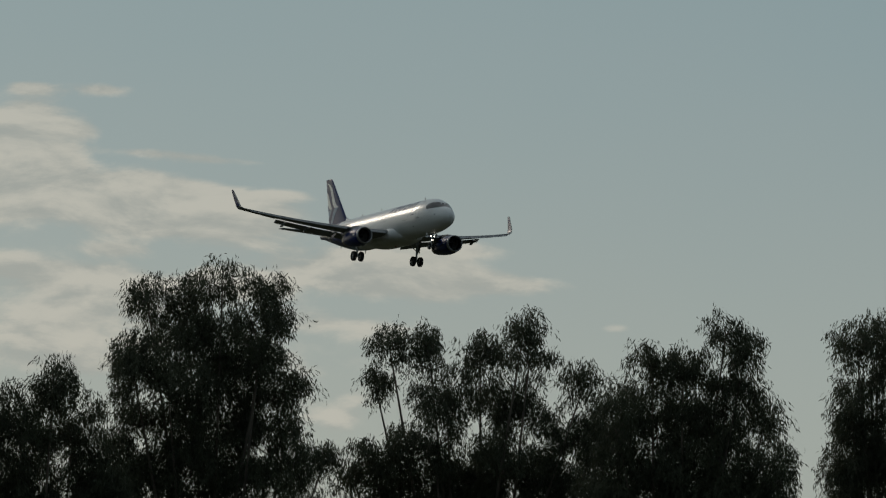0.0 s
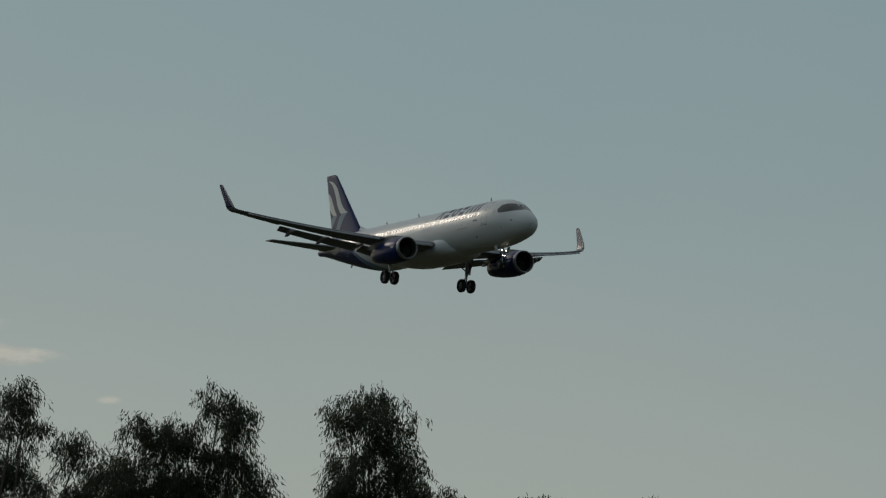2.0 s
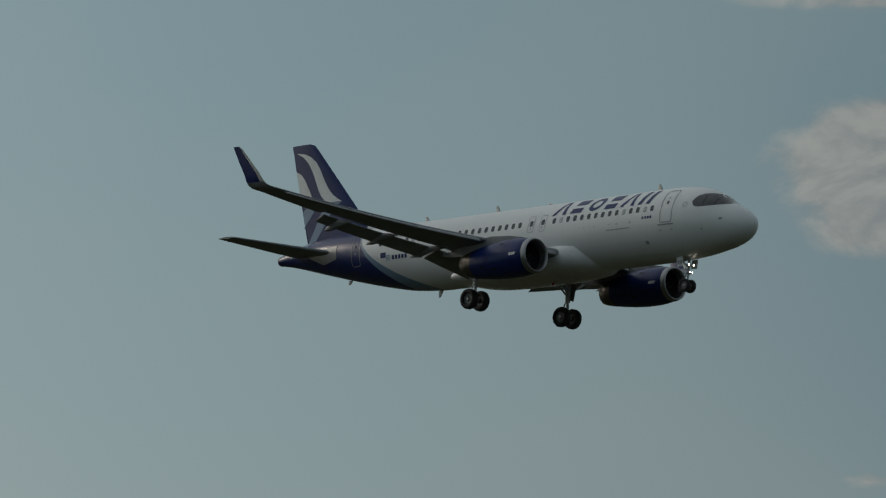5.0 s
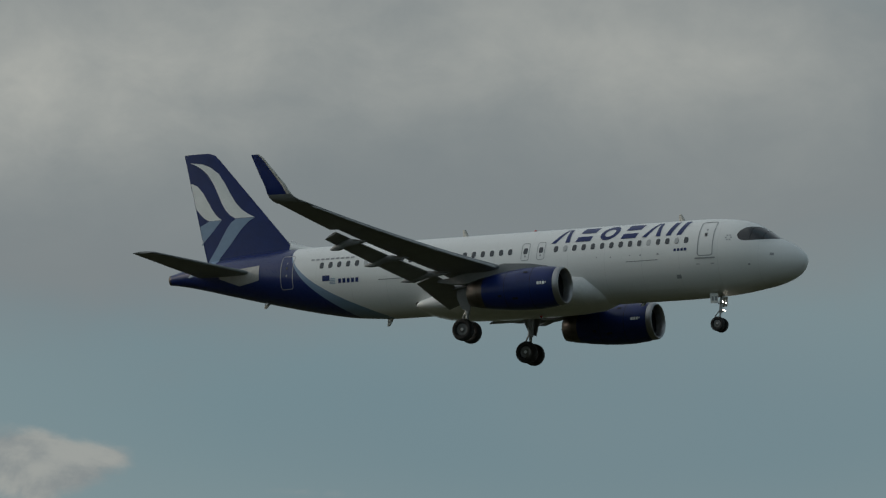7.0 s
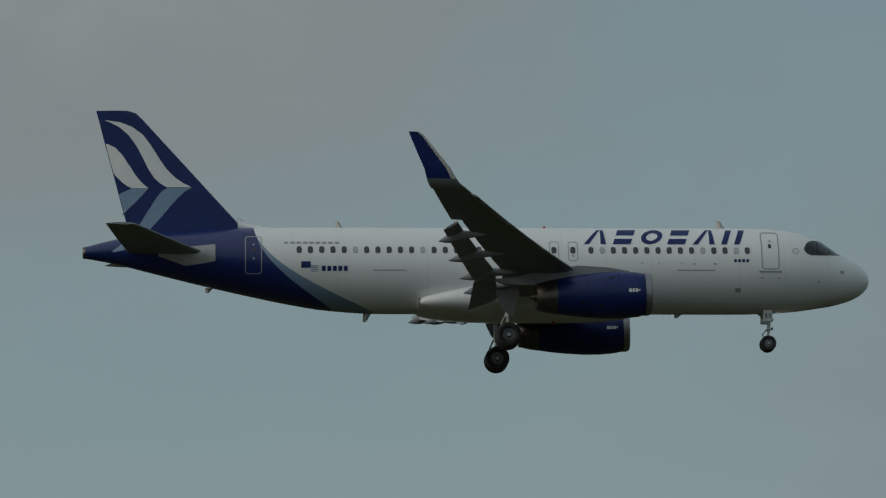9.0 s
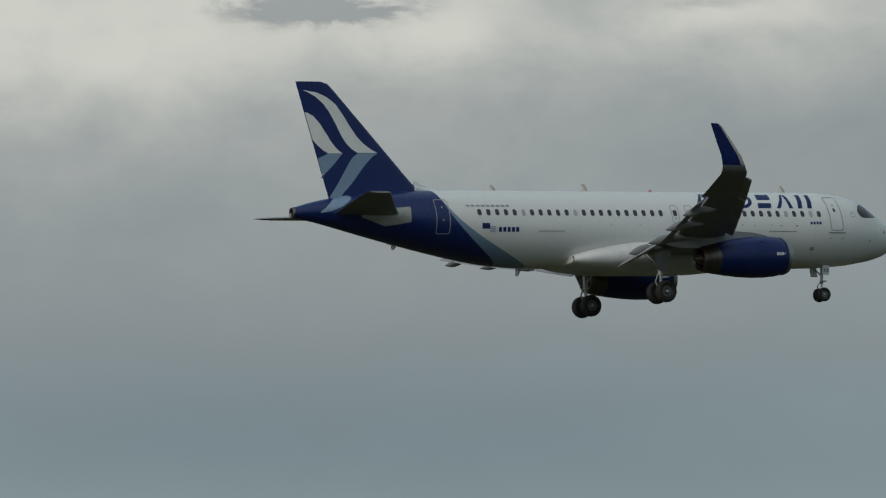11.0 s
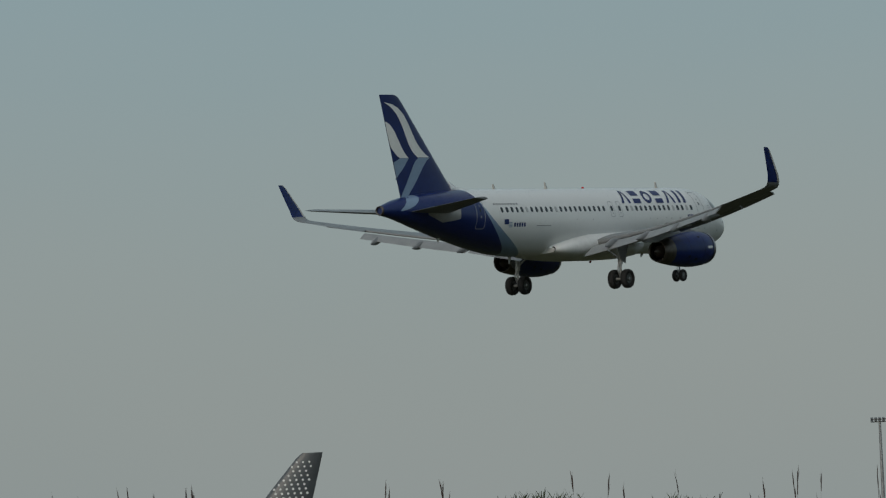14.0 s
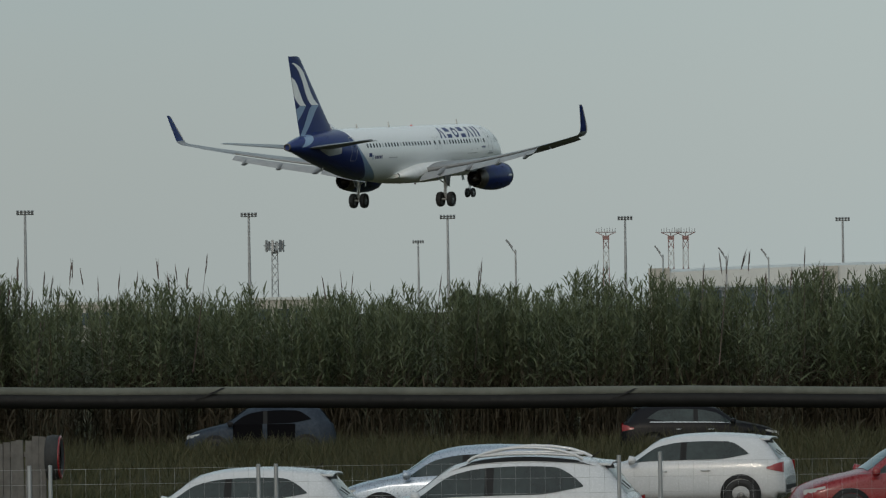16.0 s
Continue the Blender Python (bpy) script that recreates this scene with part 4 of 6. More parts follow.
def make_markings(root):
    for side in (-1, 1):
        d = part("passenger_door", outline(4.52, 5.38, -0.20, 1.72, side), M_LINE, root, "grey outlined passenger door")
        part("door_window", decal([(4.90, 0.85, 1.05), (5.03, 0.85, 1.05)], side), M_PANE, d)
        part("door_sill", decal([(4.40, -0.34, -0.27), (5.5, -0.34, -0.27)], side, 0.03), M_LINE, d)
        d = part("rear_door", outline(29.15, 29.95, -0.42, 1.42, side, 0.04), M_PLATE, root, "white outlined rear door")
        part("door_window", decal([(29.5, 0.62, 0.80), (29.62, 0.62, 0.80)], side), M_PANE, d)
        for a in (14.10, 15.0):
            part("overwing_exit", outline(a + 0.05, a + 0.51, 0.18, 1.16, side, 0.03, 0.012, 0.12), M_LINE, root)
        # airline title as six plain leaning shapes
        for k, form in enumerate(("chevron", "bars", "ring", "bars", "chevron", "posts")):
            part("title_shape", title_form(form, 13.85 - k * 1.30, side), M_NAVY, root)
        for name, a0, a1, lo, hi, count in (("web_bar", 25.5, 28.2, 1.02, 1.12, 9), ("registration_bar", 25.1, 26.4, -0.32, -0.08, 5), ("type_bar", 5.98, 6.76, 0.14, 0.28, 4)):
            bm = bmesh.new()
            w = (a1 - a0) / count
            for k in range(count):
                decal([(a0 + w * k, lo, hi), (a0 + w * (k + 0.68), lo, hi)], side, 0.012, 1, bm)
            part(name, bm, M_LINE if name == "web_bar" else M_NAVY, root)
        part("flag", decal([(26.85, -0.16, 0.14), (27.3, -0.16, 0.14)], side), M_NAVY, root)
        bm = bmesh.new()
        for k in range(4):
            decal([(26.5, -0.34 + 0.085 * k, -0.30 + 0.085 * k), (26.85, -0.34 + 0.085 * k, -0.30 + 0.085 * k)], side, 0.012, 1, bm)
        part("flag", bm, M_PALE, root)
        for a, z, r in ((7.6, 0.05, 0.06), (8.6, 0.05, 0.05), (2.6, -0.72, 0.06), (1.45, -0.22, 0.10), (6.5, -1.15, 0.13)):
            part("port_cover", decal([(a - r, z - r * 0.7, z + r * 0.7), (a + r, z - r * 0.7, z + r * 0.7)], side), M_LINE, root)
        for a0, a1, z in ((7.6, 9.4, -0.27), (22.3, 23.9, -0.30)):
            part("cargo_door_hinge", decal([(a0, z, z + 0.04), ((a0 + a1) / 2, z, z + 0.04), (a1, z, z + 0.04)], side, 0.010, 1), M_FLAP, root)
        for a, z in ((4.95, 1.22), (29.55, 0.98), (29.55, 0.30)):
            part("door_latch", disc(a, z, 0.05, side), M_LINE, root)
        for a in (14.38, 15.28):
            part("exit_latch", disc(a, 0.42, 0.05, side), M_LINE, root)
        for a in (4.55, 5.35):
            part("placard", decal([(a - 0.09, -0.62, -0.58), (a + 0.09, -0.62, -0.58)], side, 0.012, 1), M_LINE, root)
        for k, a in enumerate((9.2, 10.3, 11.1, 17.6, 19.4)):
            part("port_cover", disc(a, 0.08 - 0.03 * (k % 2), 0.035, side), M_LINE, root)
        for k in range(6):
            t = 2 * math.pi * k / 6
            a, z = 3.72 + 0.14 * math.cos(t), 0.72 + 0.14 * math.sin(t)
            part("star_mark", decal([(a - 0.04, z - 0.03, z + 0.03), (a + 0.04, z - 0.03, z + 0.03)], side, 0.012, 1), M_LINE, root)
    # black cockpit mask that wraps round the nose
    bm = bmesh.new()
    lowz = [(1.4, 0.70), (1.6, 0.66), (1.9, 0.61), (2.4, 0.56), (2.9, 0.54), (3.1, 0.59), (3.22, 0.69), (3.3, 0.85)]
    highz = [(1.4, 0.86), (1.6, 1.02), (1.85, 1.18), (2.1, 1.30), (2.45, 1.37), (2.85, 1.33), (3.1, 1.20), (3.22, 1.05), (3.3, 0.87)]
    cols = [1.4 + 1.9 * k / 30 for k in range(31)]
    for side in (-1, 1):
        decal([(a, smooth_at(a, lowz, 1), min(smooth_at(a, highz, 1), hull(a)[0])) for a in cols], side, 0.012, 10, bm)
    mask = part("cockpit_window", bm, M_PANE, root, "black cockpit window band")
    for side in (-1, 1):
        for a in (2.0, 2.6):
            part("window_post", decal([(a, 0.62, 1.3), (a + 0.03, 0.62, 1.3)], side, 0.02, 4), M_DARKIN, mask)


def make_aerials(root):
    for a, h, up in ((6.9, 0.42, 1), (19.5, 0.42, 1), (25.2, 0.34, 1), (30.0, 0.3, 1), (23.9, 0.42, -1), (31.4, 0.25, -1), (9.0, 0.22, -1)):
        top, bot, _ = hull(a)
        z0 = top - 0.03 if up > 0 else bot + 0.03
        if a == 23.9:
            z0 = -2.05
        rings = [[(STATION - (a + lean + u * c), w, z0 + up * hh) for u, w in ((0, 0), (0.3, 0.025), (1, 0), (0.3, -0.025))] for hh, c, lean in ((0, 0.38, 0), (h, 0.17, 0.24))]
        part("aerial", loft(rings), M_EDGE, root)
    for a, z in ((15.6, 2.08), (15.2, -2.46)):
        s = 1 if z > 0 else -1
        part("beacon", turned([(0, 0.09), (0.06 * s, 0.085), (0.11 * s, 0.05), (0.125 * s, 0.005)], "Z", 14), M_RED, root, "red beacon lens", at=pose(STATION - a, 0, z - 0.02 * s))


airliner = thing("airliner", "white twin-engine jet airliner with navy tail, wheels down, flying", "airplane")
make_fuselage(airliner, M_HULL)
make_fairing(airliner)
for s in (-1, 1):
    make_wing(airliner, s)
    make_engine(airliner, s)
make_tail(airliner)
for s in (-1, 1, 0):
    make_gear(airliner, s)
make_windows(airliner)
make_markings(airliner)
make_aerials(airliner)

# ---- ground ----


def ground_material():
    m = bpy.data.materials.new("rough_grass")
    m.use_nodes = True
    n = Nodes(m.node_tree)
    bsdf = n.add("ShaderNodeBsdfPrincipled")
    co = n.add("ShaderNodeTexCoord").outputs["Object"]
    a, b, c = n.noise(co, 0.05, 4), n.noise(co, 0.6, 5, 0.65), n.noise(co, 9, 4, 0.7)
    k = n.mix(n.ramp(a, 0.4, 0.62), (0.036, 0.044, 0.018), (0.060, 0.052, 0.031))
    k = n.mix(n.ramp(b, 0.4, 0.65), k, (0.022, 0.028, 0.012))
    k = n.mix(n.math("MULTIPLY", c, 0.4), k, (0.066, 0.058, 0.038))
    n.put(bsdf.inputs["Base Color"], k)
    bsdf.inputs["Roughness"].default_value = 0.95
    bsdf.inputs["Specular IOR Level"].default_value = 0.05
    bump = n.add("ShaderNodeBump")
    bump.inputs["Strength"].default_value, bump.inputs["Distance"].default_value = 0.8, 0.1
    n.put(bump.inputs["Height"], n.noise(co, 5, 6, 0.7))
    n.put(bsdf.inputs["Normal"], bump.outputs[0])
    out = n.add("ShaderNodeOutputMaterial")
    n.put(out.inputs[0], bsdf.outputs[0])
    return m


def spot(az, dist, z=0.0):
    """A place at a bearing and distance from the camera's foot."""
    a = radians(az)
    return Vector((dist * math.cos(a), dist * math.sin(a), z))


bm = bmesh.new()
v = [bm.verts.new((x, y, 0)) for x, y in ((-4500, -4500), (4500, -4500), (4500, 4500), (-4500, 4500))]
bm.faces.new(v)
tagged(part("ground", bm, ground_material(), smooth=False), "rough grassy field running out to the airfield", "ground", kind="structure")


# ---- gum trees ----
M_LEAF = leaf_material("gum_leaf", (0.034, 0.042, 0.026), (0.098, 0.108, 0.066))
M_BARK = principled("gum_bark", (0.10, 0.085, 0.065), 0.85, vary=0.35, scale=2, bump=0.5, bump_scale=12)


def make_tree(az, dist, lobes):
    """A gum tree: a forked trunk, limbs to each mass of the crown, twigs, and drooping lance-shaped leaves."""
    rnd = np.random.default_rng(int(az * 100))
    a = radians(az)
    tree = thing("gum_tree", "tall dark green gum tree with drooping leaves", "tree", Matrix.Translation((dist * math.cos(a), dist * math.sin(a), 0)) @ pose(0, 0, 0, 0, 0, az - 90), "row of gum trees")
    low = min(z - rz for _, z, _, rz in lobes)
    mid = sum(u * r for u, _, r, _ in lobes) / sum(r for _, _, r, _ in lobes)
    # foliage below the seen crown, down to the bare trunk
    width = max(abs(u - mid) + r for u, _, r, _ in lobes)
    lobes = list(lobes) + [(mid + width * 0.35 * s, low - 0.6 - 0.5 * k, width * 0.55, 1.1) for k, s in enumerate((-1, 1, 0))]
    lobes += [(mid + width * q, low + 0.25 + 0.3 * (k % 2), width * 0.32, 0.85) for k, q in enumerate((-0.60, -0.2, 0.2, 0.60))]
    wood = bmesh.new()
    fork = (mid, 0, low * 0.55)
    rod_between(wood, (mid + 0.1, 0, -0.1), fork, 0.26, 0.15, 12)
    spots, sizes = [], []
    for u, z, r, rz in lobes:
        w = rnd.uniform(-0.5, 0.5) * width
        q = (u, w * 0.6, z - rz * 0.2)
        knee = tuple(fork[i] + (q[i] - fork[i]) * 0.5 + rnd.uniform(-0.25, 0.25) for i in range(3))
        rod_between(wood, fork, knee, 0.085, 0.042, 7)
        rod_between(wood, knee, q, 0.042, 0.015, 7)
        n = int(max(40, r * rz * 560 + 34 * (r + rz)))
        d = rnd.normal(size=(n, 3))
        d /= np.linalg.norm(d, axis=1)[:, None]
        d *= (rnd.random(n) ** 0.42)[:, None]
        # uneven outline: pull clusters together round a few sub-masses
        subs = rnd.normal(size=(9, 3))
        subs /= np.linalg.norm(subs, axis=1)[:, None]
        near = np.argmax(d @ subs.T, axis=1)
        d = d * 0.72 + subs[near] * 0.30 * np.linalg.norm(d, axis=1)[:, None]
        c = np.array(q)[None] + d * np.array([r, max(r, 0.7) * 1.05, rz])[None] + np.array([0, 0, rz * 0.2])
        hole = rnd.uniform(-1, 1, (7, 2)) * np.array([r, rz]) * 0.9
        size = rnd.uniform(0.08, 0.20, 7) * min(1.0, r * 1.3)
        far = np.min(np.hypot(c[:, 0, None] - u - hole[None, :, 0], (c[:, 2, None] - z - hole[None, :, 1]) * 0.7) / size[None], axis=1)
        c = c[far > 1.0]
        n = len(c)
        spots.append(c)
        for k in range(0, n, 16):
            rod_between(wood, q, c[k], 0.012, 0.004, 4)
    part("trunk", wood, M_BARK, tree, "grey-brown trunk and limbs")
    c = np.concatenate(spots)
    # each spray: lance-shaped leaves along a twig that arches out and hangs
    per = 18
    n = len(c) * per
    along = np.tile((np.arange(per) + 0.5) / per, len(c))
    fall = np.repeat(rnd.uniform(0.14, 0.40, len(c)), per)
    sway = np.repeat(rnd.normal(0, 0.15, (len(c), 2)), per, 0)
    base = np.repeat(c, per, 0) + rnd.normal(size=(n, 3)) * np.array([0.045, 0.045, 0.05])
    base[:, :2] += sway * np.sqrt(along)[:, None]
    base[:, 2] += 0.12 - fall * along ** 1.5
    hang = np.stack([rnd.normal(0, 0.34, n), rnd.normal(0, 0.34, n), -np.abs(rnd.normal(0.95, 0.35, n))], 1)
    hang[:, :2] += sway * 1.5
    up = rnd.random(n) < 0.06
    hang[up, 2] *= -0.8
    hang /= np.linalg.norm(hang, axis=1)[:, None]
    side = np.cross(hang, rnd.normal(size=(n, 3)))
    side /= np.linalg.norm(side, axis=1)[:, None]
    ln = rnd.uniform(0.075, 0.16, n)[:, None]
    wd = rnd.uniform(0.008, 0.013, n)[:, None]
    bend = np.cross(hang, side) * ln * 0.15
    v = np.stack([base, base + hang * ln * 0.45 + side * wd + bend, base + hang * ln * 0.45 - side * wd + bend, base + hang * ln], 1).reshape(-1, 3)
    i = np.arange(n) * 4
    f = np.stack([i, i + 1, i + 3, i + 2], 1)
    me = bpy.data.meshes.new("crown")
    me.from_pydata(v.tolist(), [], f.tolist())
    me.materials.append(M_LEAF)
    crown = new("crown", me)
    crown.parent = tree
    tagged(crown, "drooping dark green leaves")


make_tree(158.47, 118, [(0.20, 14.60, 0.51, 0.62), (-0.37, 13.78, 0.84, 0.90), (0.64, 13.77, 0.84, 0.84), (-0.09, 12.66, 1.12, 1.01), (1.09, 12.72, 0.84, 0.90), (-1.47, 13.27, 1.01, 1.24)])
make_tree(156.79, 120, [(-1.50, 16.80, 0.46, 0.51), (-0.72, 16.86, 0.51, 0.46), (0.01, 17.07, 0.63, 0.48), (1.01, 16.77, 0.46, 0.55), (-0.45, 15.95, 1.26, 0.86), (0.82, 15.90, 0.86, 0.86), (-1.74, 15.43, 0.57, 0.55), (-0.97, 14.89, 1.14, 0.97), (0.64, 14.85, 1.14, 1.03), (-0.34, 13.65, 1.37, 1.14), (1.14, 13.84, 0.86, 0.86), (-1.72, 13.82, 0.63, 0.91), (1.60, 15.13, 0.32, 0.34), (2.24, 13.63, 0.43, 0.34)])
make_tree(154.31, 122, [(-1.75, 16.16, 0.52, 0.42), (-0.93, 16.08, 0.70, 0.52), (0.12, 16.12, 0.58, 0.49), (0.98, 16.57, 0.40, 0.42), (1.12, 15.99, 0.58, 0.58), (-2.01, 15.39, 0.33, 0.41), (-0.54, 15.22, 0.87, 0.58), (0.75, 15.04, 0.87, 0.81), (2.25, 15.51, 0.52, 0.46), (-0.73, 14.15, 1.05, 0.76), (-1.99, 13.81, 0.64, 0.49), (0.57, 13.74, 1.28, 0.81), (1.95, 14.38, 0.81, 0.87), (2.64, 14.53, 0.46, 0.70), (-2.45, 13.55, 0.29, 0.26)])
make_tree(152.12, 116, [(0.48, 16.16, 0.46, 0.39), (0.88, 15.79, 0.33, 0.50), (-0.94, 15.49, 0.53, 0.44), (-0.33, 15.41, 0.55, 0.50), (0.57, 15.11, 0.72, 0.72), (-0.84, 14.49, 0.94, 0.83), (0.28, 14.09, 1.05, 0.88), (1.26, 14.35, 0.44, 0.66), (-0.58, 13.28, 1.22, 0.88), (0.75, 13.22, 0.99, 0.77), (1.69, 13.37, 0.35, 0.50), (-1.55, 14.13, 0.46, 0.88), (-1.68, 13.13, 0.66, 0.77)])
make_tree(150.37, 121, [(-0.12, 16.81, 0.52, 0.37), (-0.51, 16.44, 0.55, 0.44), (0.36, 16.48, 0.52, 0.44), (-0.19, 15.88, 0.81, 0.55), (0.34, 15.61, 0.78, 0.58), (-0.55, 14.99, 0.58, 0.63), (0.61, 14.93, 0.67, 0.63), (0.06, 14.32, 1.21, 0.69)])
make_tree(149.61, 123, [(0.02, 15.06, 0.28, 0.28), (-0.05, 14.62, 0.37, 0.35), (0.03, 14.16, 0.42, 0.47)])
make_tree(148.66, 126, [(-0.28, 15.30, 0.31, 0.26), (0.14, 15.23, 0.34, 0.29), (-0.26, 14.79, 0.54, 0.36), (0.40, 14.82, 0.46, 0.34), (0.00, 14.32, 0.78, 0.48)])
make_tree(147.51, 125, [(-0.23, 15.36, 0.11, 0.14), (-0.34, 15.03, 0.21, 0.19), (0.09, 14.83, 0.26, 0.17), (0.57, 14.71, 0.26, 0.17), (-0.26, 14.67, 0.29, 0.19), (0.17, 14.24, 0.71, 0.43)])
make_tree(144.77, 122, [(0.33, 16.77, 0.28, 0.23), (-0.28, 16.50, 0.26, 0.21), (-0.81, 16.13, 0.30, 0.19), (0.05, 16.26, 0.53, 0.26), (0.69, 16.29, 0.30, 0.26), (0.02, 15.72, 1.05, 0.42)])


# ---- the airfield beyond the reeds ----
M_GALV = principled("galvanised_steel", (0.30, 0.31, 0.32), 0.5, 0.4, vary=0.2, scale=0.5)
M_DARKSTEEL = principled("dark_steel", (0.17, 0.18, 0.19), 0.6, 0.2, vary=0.2)
M_REDPAINT = principled("red_mast_paint", (0.22, 0.125, 0.12), 0.6, vary=0.2)
M_PALEPAINT = principled("pale_mast_paint", (0.42, 0.415, 0.41), 0.6, vary=0.1)
M_RENDER = principled("beige_wall_coat", (0.35, 0.335, 0.30), 0.85, vary=0.12, scale=0.3)
M_ROOFPANEL = principled("pale_roof_cladding", (0.48, 0.49, 0.48), 0.6, vary=0.08, scale=0.2)
M_GREYWALL = principled("grey_wall_coat", (0.22, 0.24, 0.27), 0.8, vary=0.1, scale=0.3)
M_BLUEGLASS = principled("tinted_glazing", (0.05, 0.075, 0.10), 0.15)
M_DOTGREY = principled("slate_grey_paint", (0.11, 0.12, 0.13), 0.4, vary=0.1)

mast = thing("floodlight_mast", "tall grey steel apron floodlight mast", "floodlight", pose(0, 0, 0), "apron floodlights")
part("pole", rod_between(bmesh.new(), (0, 0, 0), (0, 0, 24.4), 0.42, 0.24, 12), M_GALV, mast)
for z in (24.25, 24.75):
    part("crossbar", box(bmesh.new(), (-1.75, -0.10, z - 0.10), (1.75, 0.10, z + 0.10)), M_GALV, mast, smooth=False)
    for k in range(5):
        bm = box(bmesh.new(), (-0.26, -0.20, -0.15), (0.26, 0.20, 0.15))
        part("floodlight", bm, M_DARKSTEEL, mast, smooth=False, at=pose(-1.5 + 0.75 * k, -0.2, z + 0.16, 30, 0, 0))
MASTS = ((31.848, 1.051), (29.408, 1.0), (27.253, 0.949), (25.334, 0.90), (23.621, 0.863), (21.525, 0.82))
for k, (az, el) in enumerate(MASTS):
    m = Matrix.Translation(spot(az, 21.3 / math.tan(radians(el)))) @ pose(0, 0, 0, 0, 0, az - 90)
    if k:
        copy_thing(mast, m)
    else:
        mast.matrix_basis = m
for az, el in ((25.621, 0.658),):
    copy_thing(mast, Matrix.Translation(spot(az, 21.3 / math.tan(radians(el)))) @ pose(0, 0, 0, 0, 0, az - 90))


def lattice_mast(az, el, tall, colours, label, dense=False):
    """A square lattice tower with cross bracing, a head frame and aerials."""
    root = thing("lattice_mast", label, "mast", Matrix.Translation(spot(az, (tall - EYE) / math.tan(radians(el)))) @ pose(0, 0, 0, 0, 0, az - 90), "radio masts")
    steps = 9
    seg = (tall - 2.5) / steps
    for k in range(steps):
        bm = bmesh.new()
        w0, w1 = 0.75 - 0.02 * k, 0.75 - 0.02 * (k + 1)
        for sx in (-1, 1):
            for sy in (-1, 1):
                rod_between(bm, (sx * w0, sy * w0, seg * k), (sx * w1, sy * w1, seg * (k + 1)), 0.10, None, 5)
        for sy in (-1, 1):
            rod_between(bm, (-w0, sy * w0, seg * k), (w1, sy * w1, seg * (k + 1)), 0.06, None, 4)
            rod_between(bm, (w0, sy * w0, seg * k), (-w1, sy * w1, seg * (k + 1)), 0.06, None, 4)
        part("tower_section", bm, colours[(k // 2) % len(colours)], root)
    bm = box(bmesh.new(), (-0.75, -0.75, tall - 2.5), (0.75, 0.75, tall - 1.6))
    part("cabin", bm, colours[0], root, smooth=False)
    bm = bmesh.new()
    for s in (-1, 1):
        rod_between(bm, (0, 0, tall - 1.8), (s * 2.2, 0, tall - 0.8), 0.09, None, 5)
        rod_between(bm, (0, 0, tall - 1.8), (0, s * 2.0, tall - 0.8), 0.09, None, 5)
    rod_between(bm, (-2.3, 0, tall - 0.8), (2.3, 0, tall - 0.8), 0.08, None, 5)
    part("head_frame", bm, colours[0], root)
    if dense:
        for k in range(14):
            t = 2 * math.pi * k / 14
            high = 1.9 if k % 2 else 2.5
            part("aerial", box(bmesh.new(), (-0.26, -0.12, -high / 2), (0.26, 0.12, high / 2)), M_GALV if k % 3 else M_DARKSTEEL, root, smooth=False, at=pose(1.85 * math.cos(t), 1.85 * math.sin(t), tall - 0.9, 0, 0, math.degrees(t) + 90))
        for z in (tall - 1.5, tall - 0.4):
            part("hoop", turned([(z - 0.08, 1.6), (z + 0.08, 1.6), (z + 0.08, 1.72), (z - 0.08, 1.72), (z - 0.08, 1.6)], "Z", 18), M_DARKSTEEL, root)
        return
    for k in range(8):
        x = -2.1 + 0.6 * k
        part("aerial", rod_between(bmesh.new(), (x, 0, tall - 1.0), (x, 0, tall + 0.15 * (k % 3)), 0.09, 0.06, 5), M_GALV, root)


lattice_mast(27.007, 0.662, 18.0, (M_DARKSTEEL, M_GALV), "grey steel lattice mast with a drum of panel aerials", True)
for az, el in ((23.808, 0.741), (23.181, 0.731), (23.04, 0.729)):
    lattice_mast(az, el, 21.0, (M_REDPAINT, M_PALEPAINT), "red and white painted lattice radio mast")

street = thing("street_lamp", "thin steel street lamp with a bent arm", "street lamp", pose(0, 0, 0), "airport street lamps")
part("pole", rod_between(bmesh.new(), (0, 0, 0), (0, 0, 9.4), 0.13, 0.08, 8), M_GALV, street)
part("arm", rod_between(bmesh.new(), (0, 0, 9.0), (-0.9, 0, 10.4), 0.08, 0.06, 6), M_GALV, street)
part("lamp_head", box(bmesh.new(), (-0.5, -0.15, -0.09), (0.5, 0.15, 0.09)), M_DARKSTEEL, street, smooth=False, at=pose(-0.6, 0, 10.0, 0, 52, 0))
for k, (az, el) in enumerate(((24.682, 0.650), (23.26, 0.569), (22.65, 0.543), (22.242, 0.526))):
    m = Matrix.Translation(spot(az, 6.5 / math.tan(radians(el)))) @ pose(0, 0, 0, 0, 0, az - 90)
    if k:
        copy_thing(street, m)
    else:
        street.matrix_basis = m


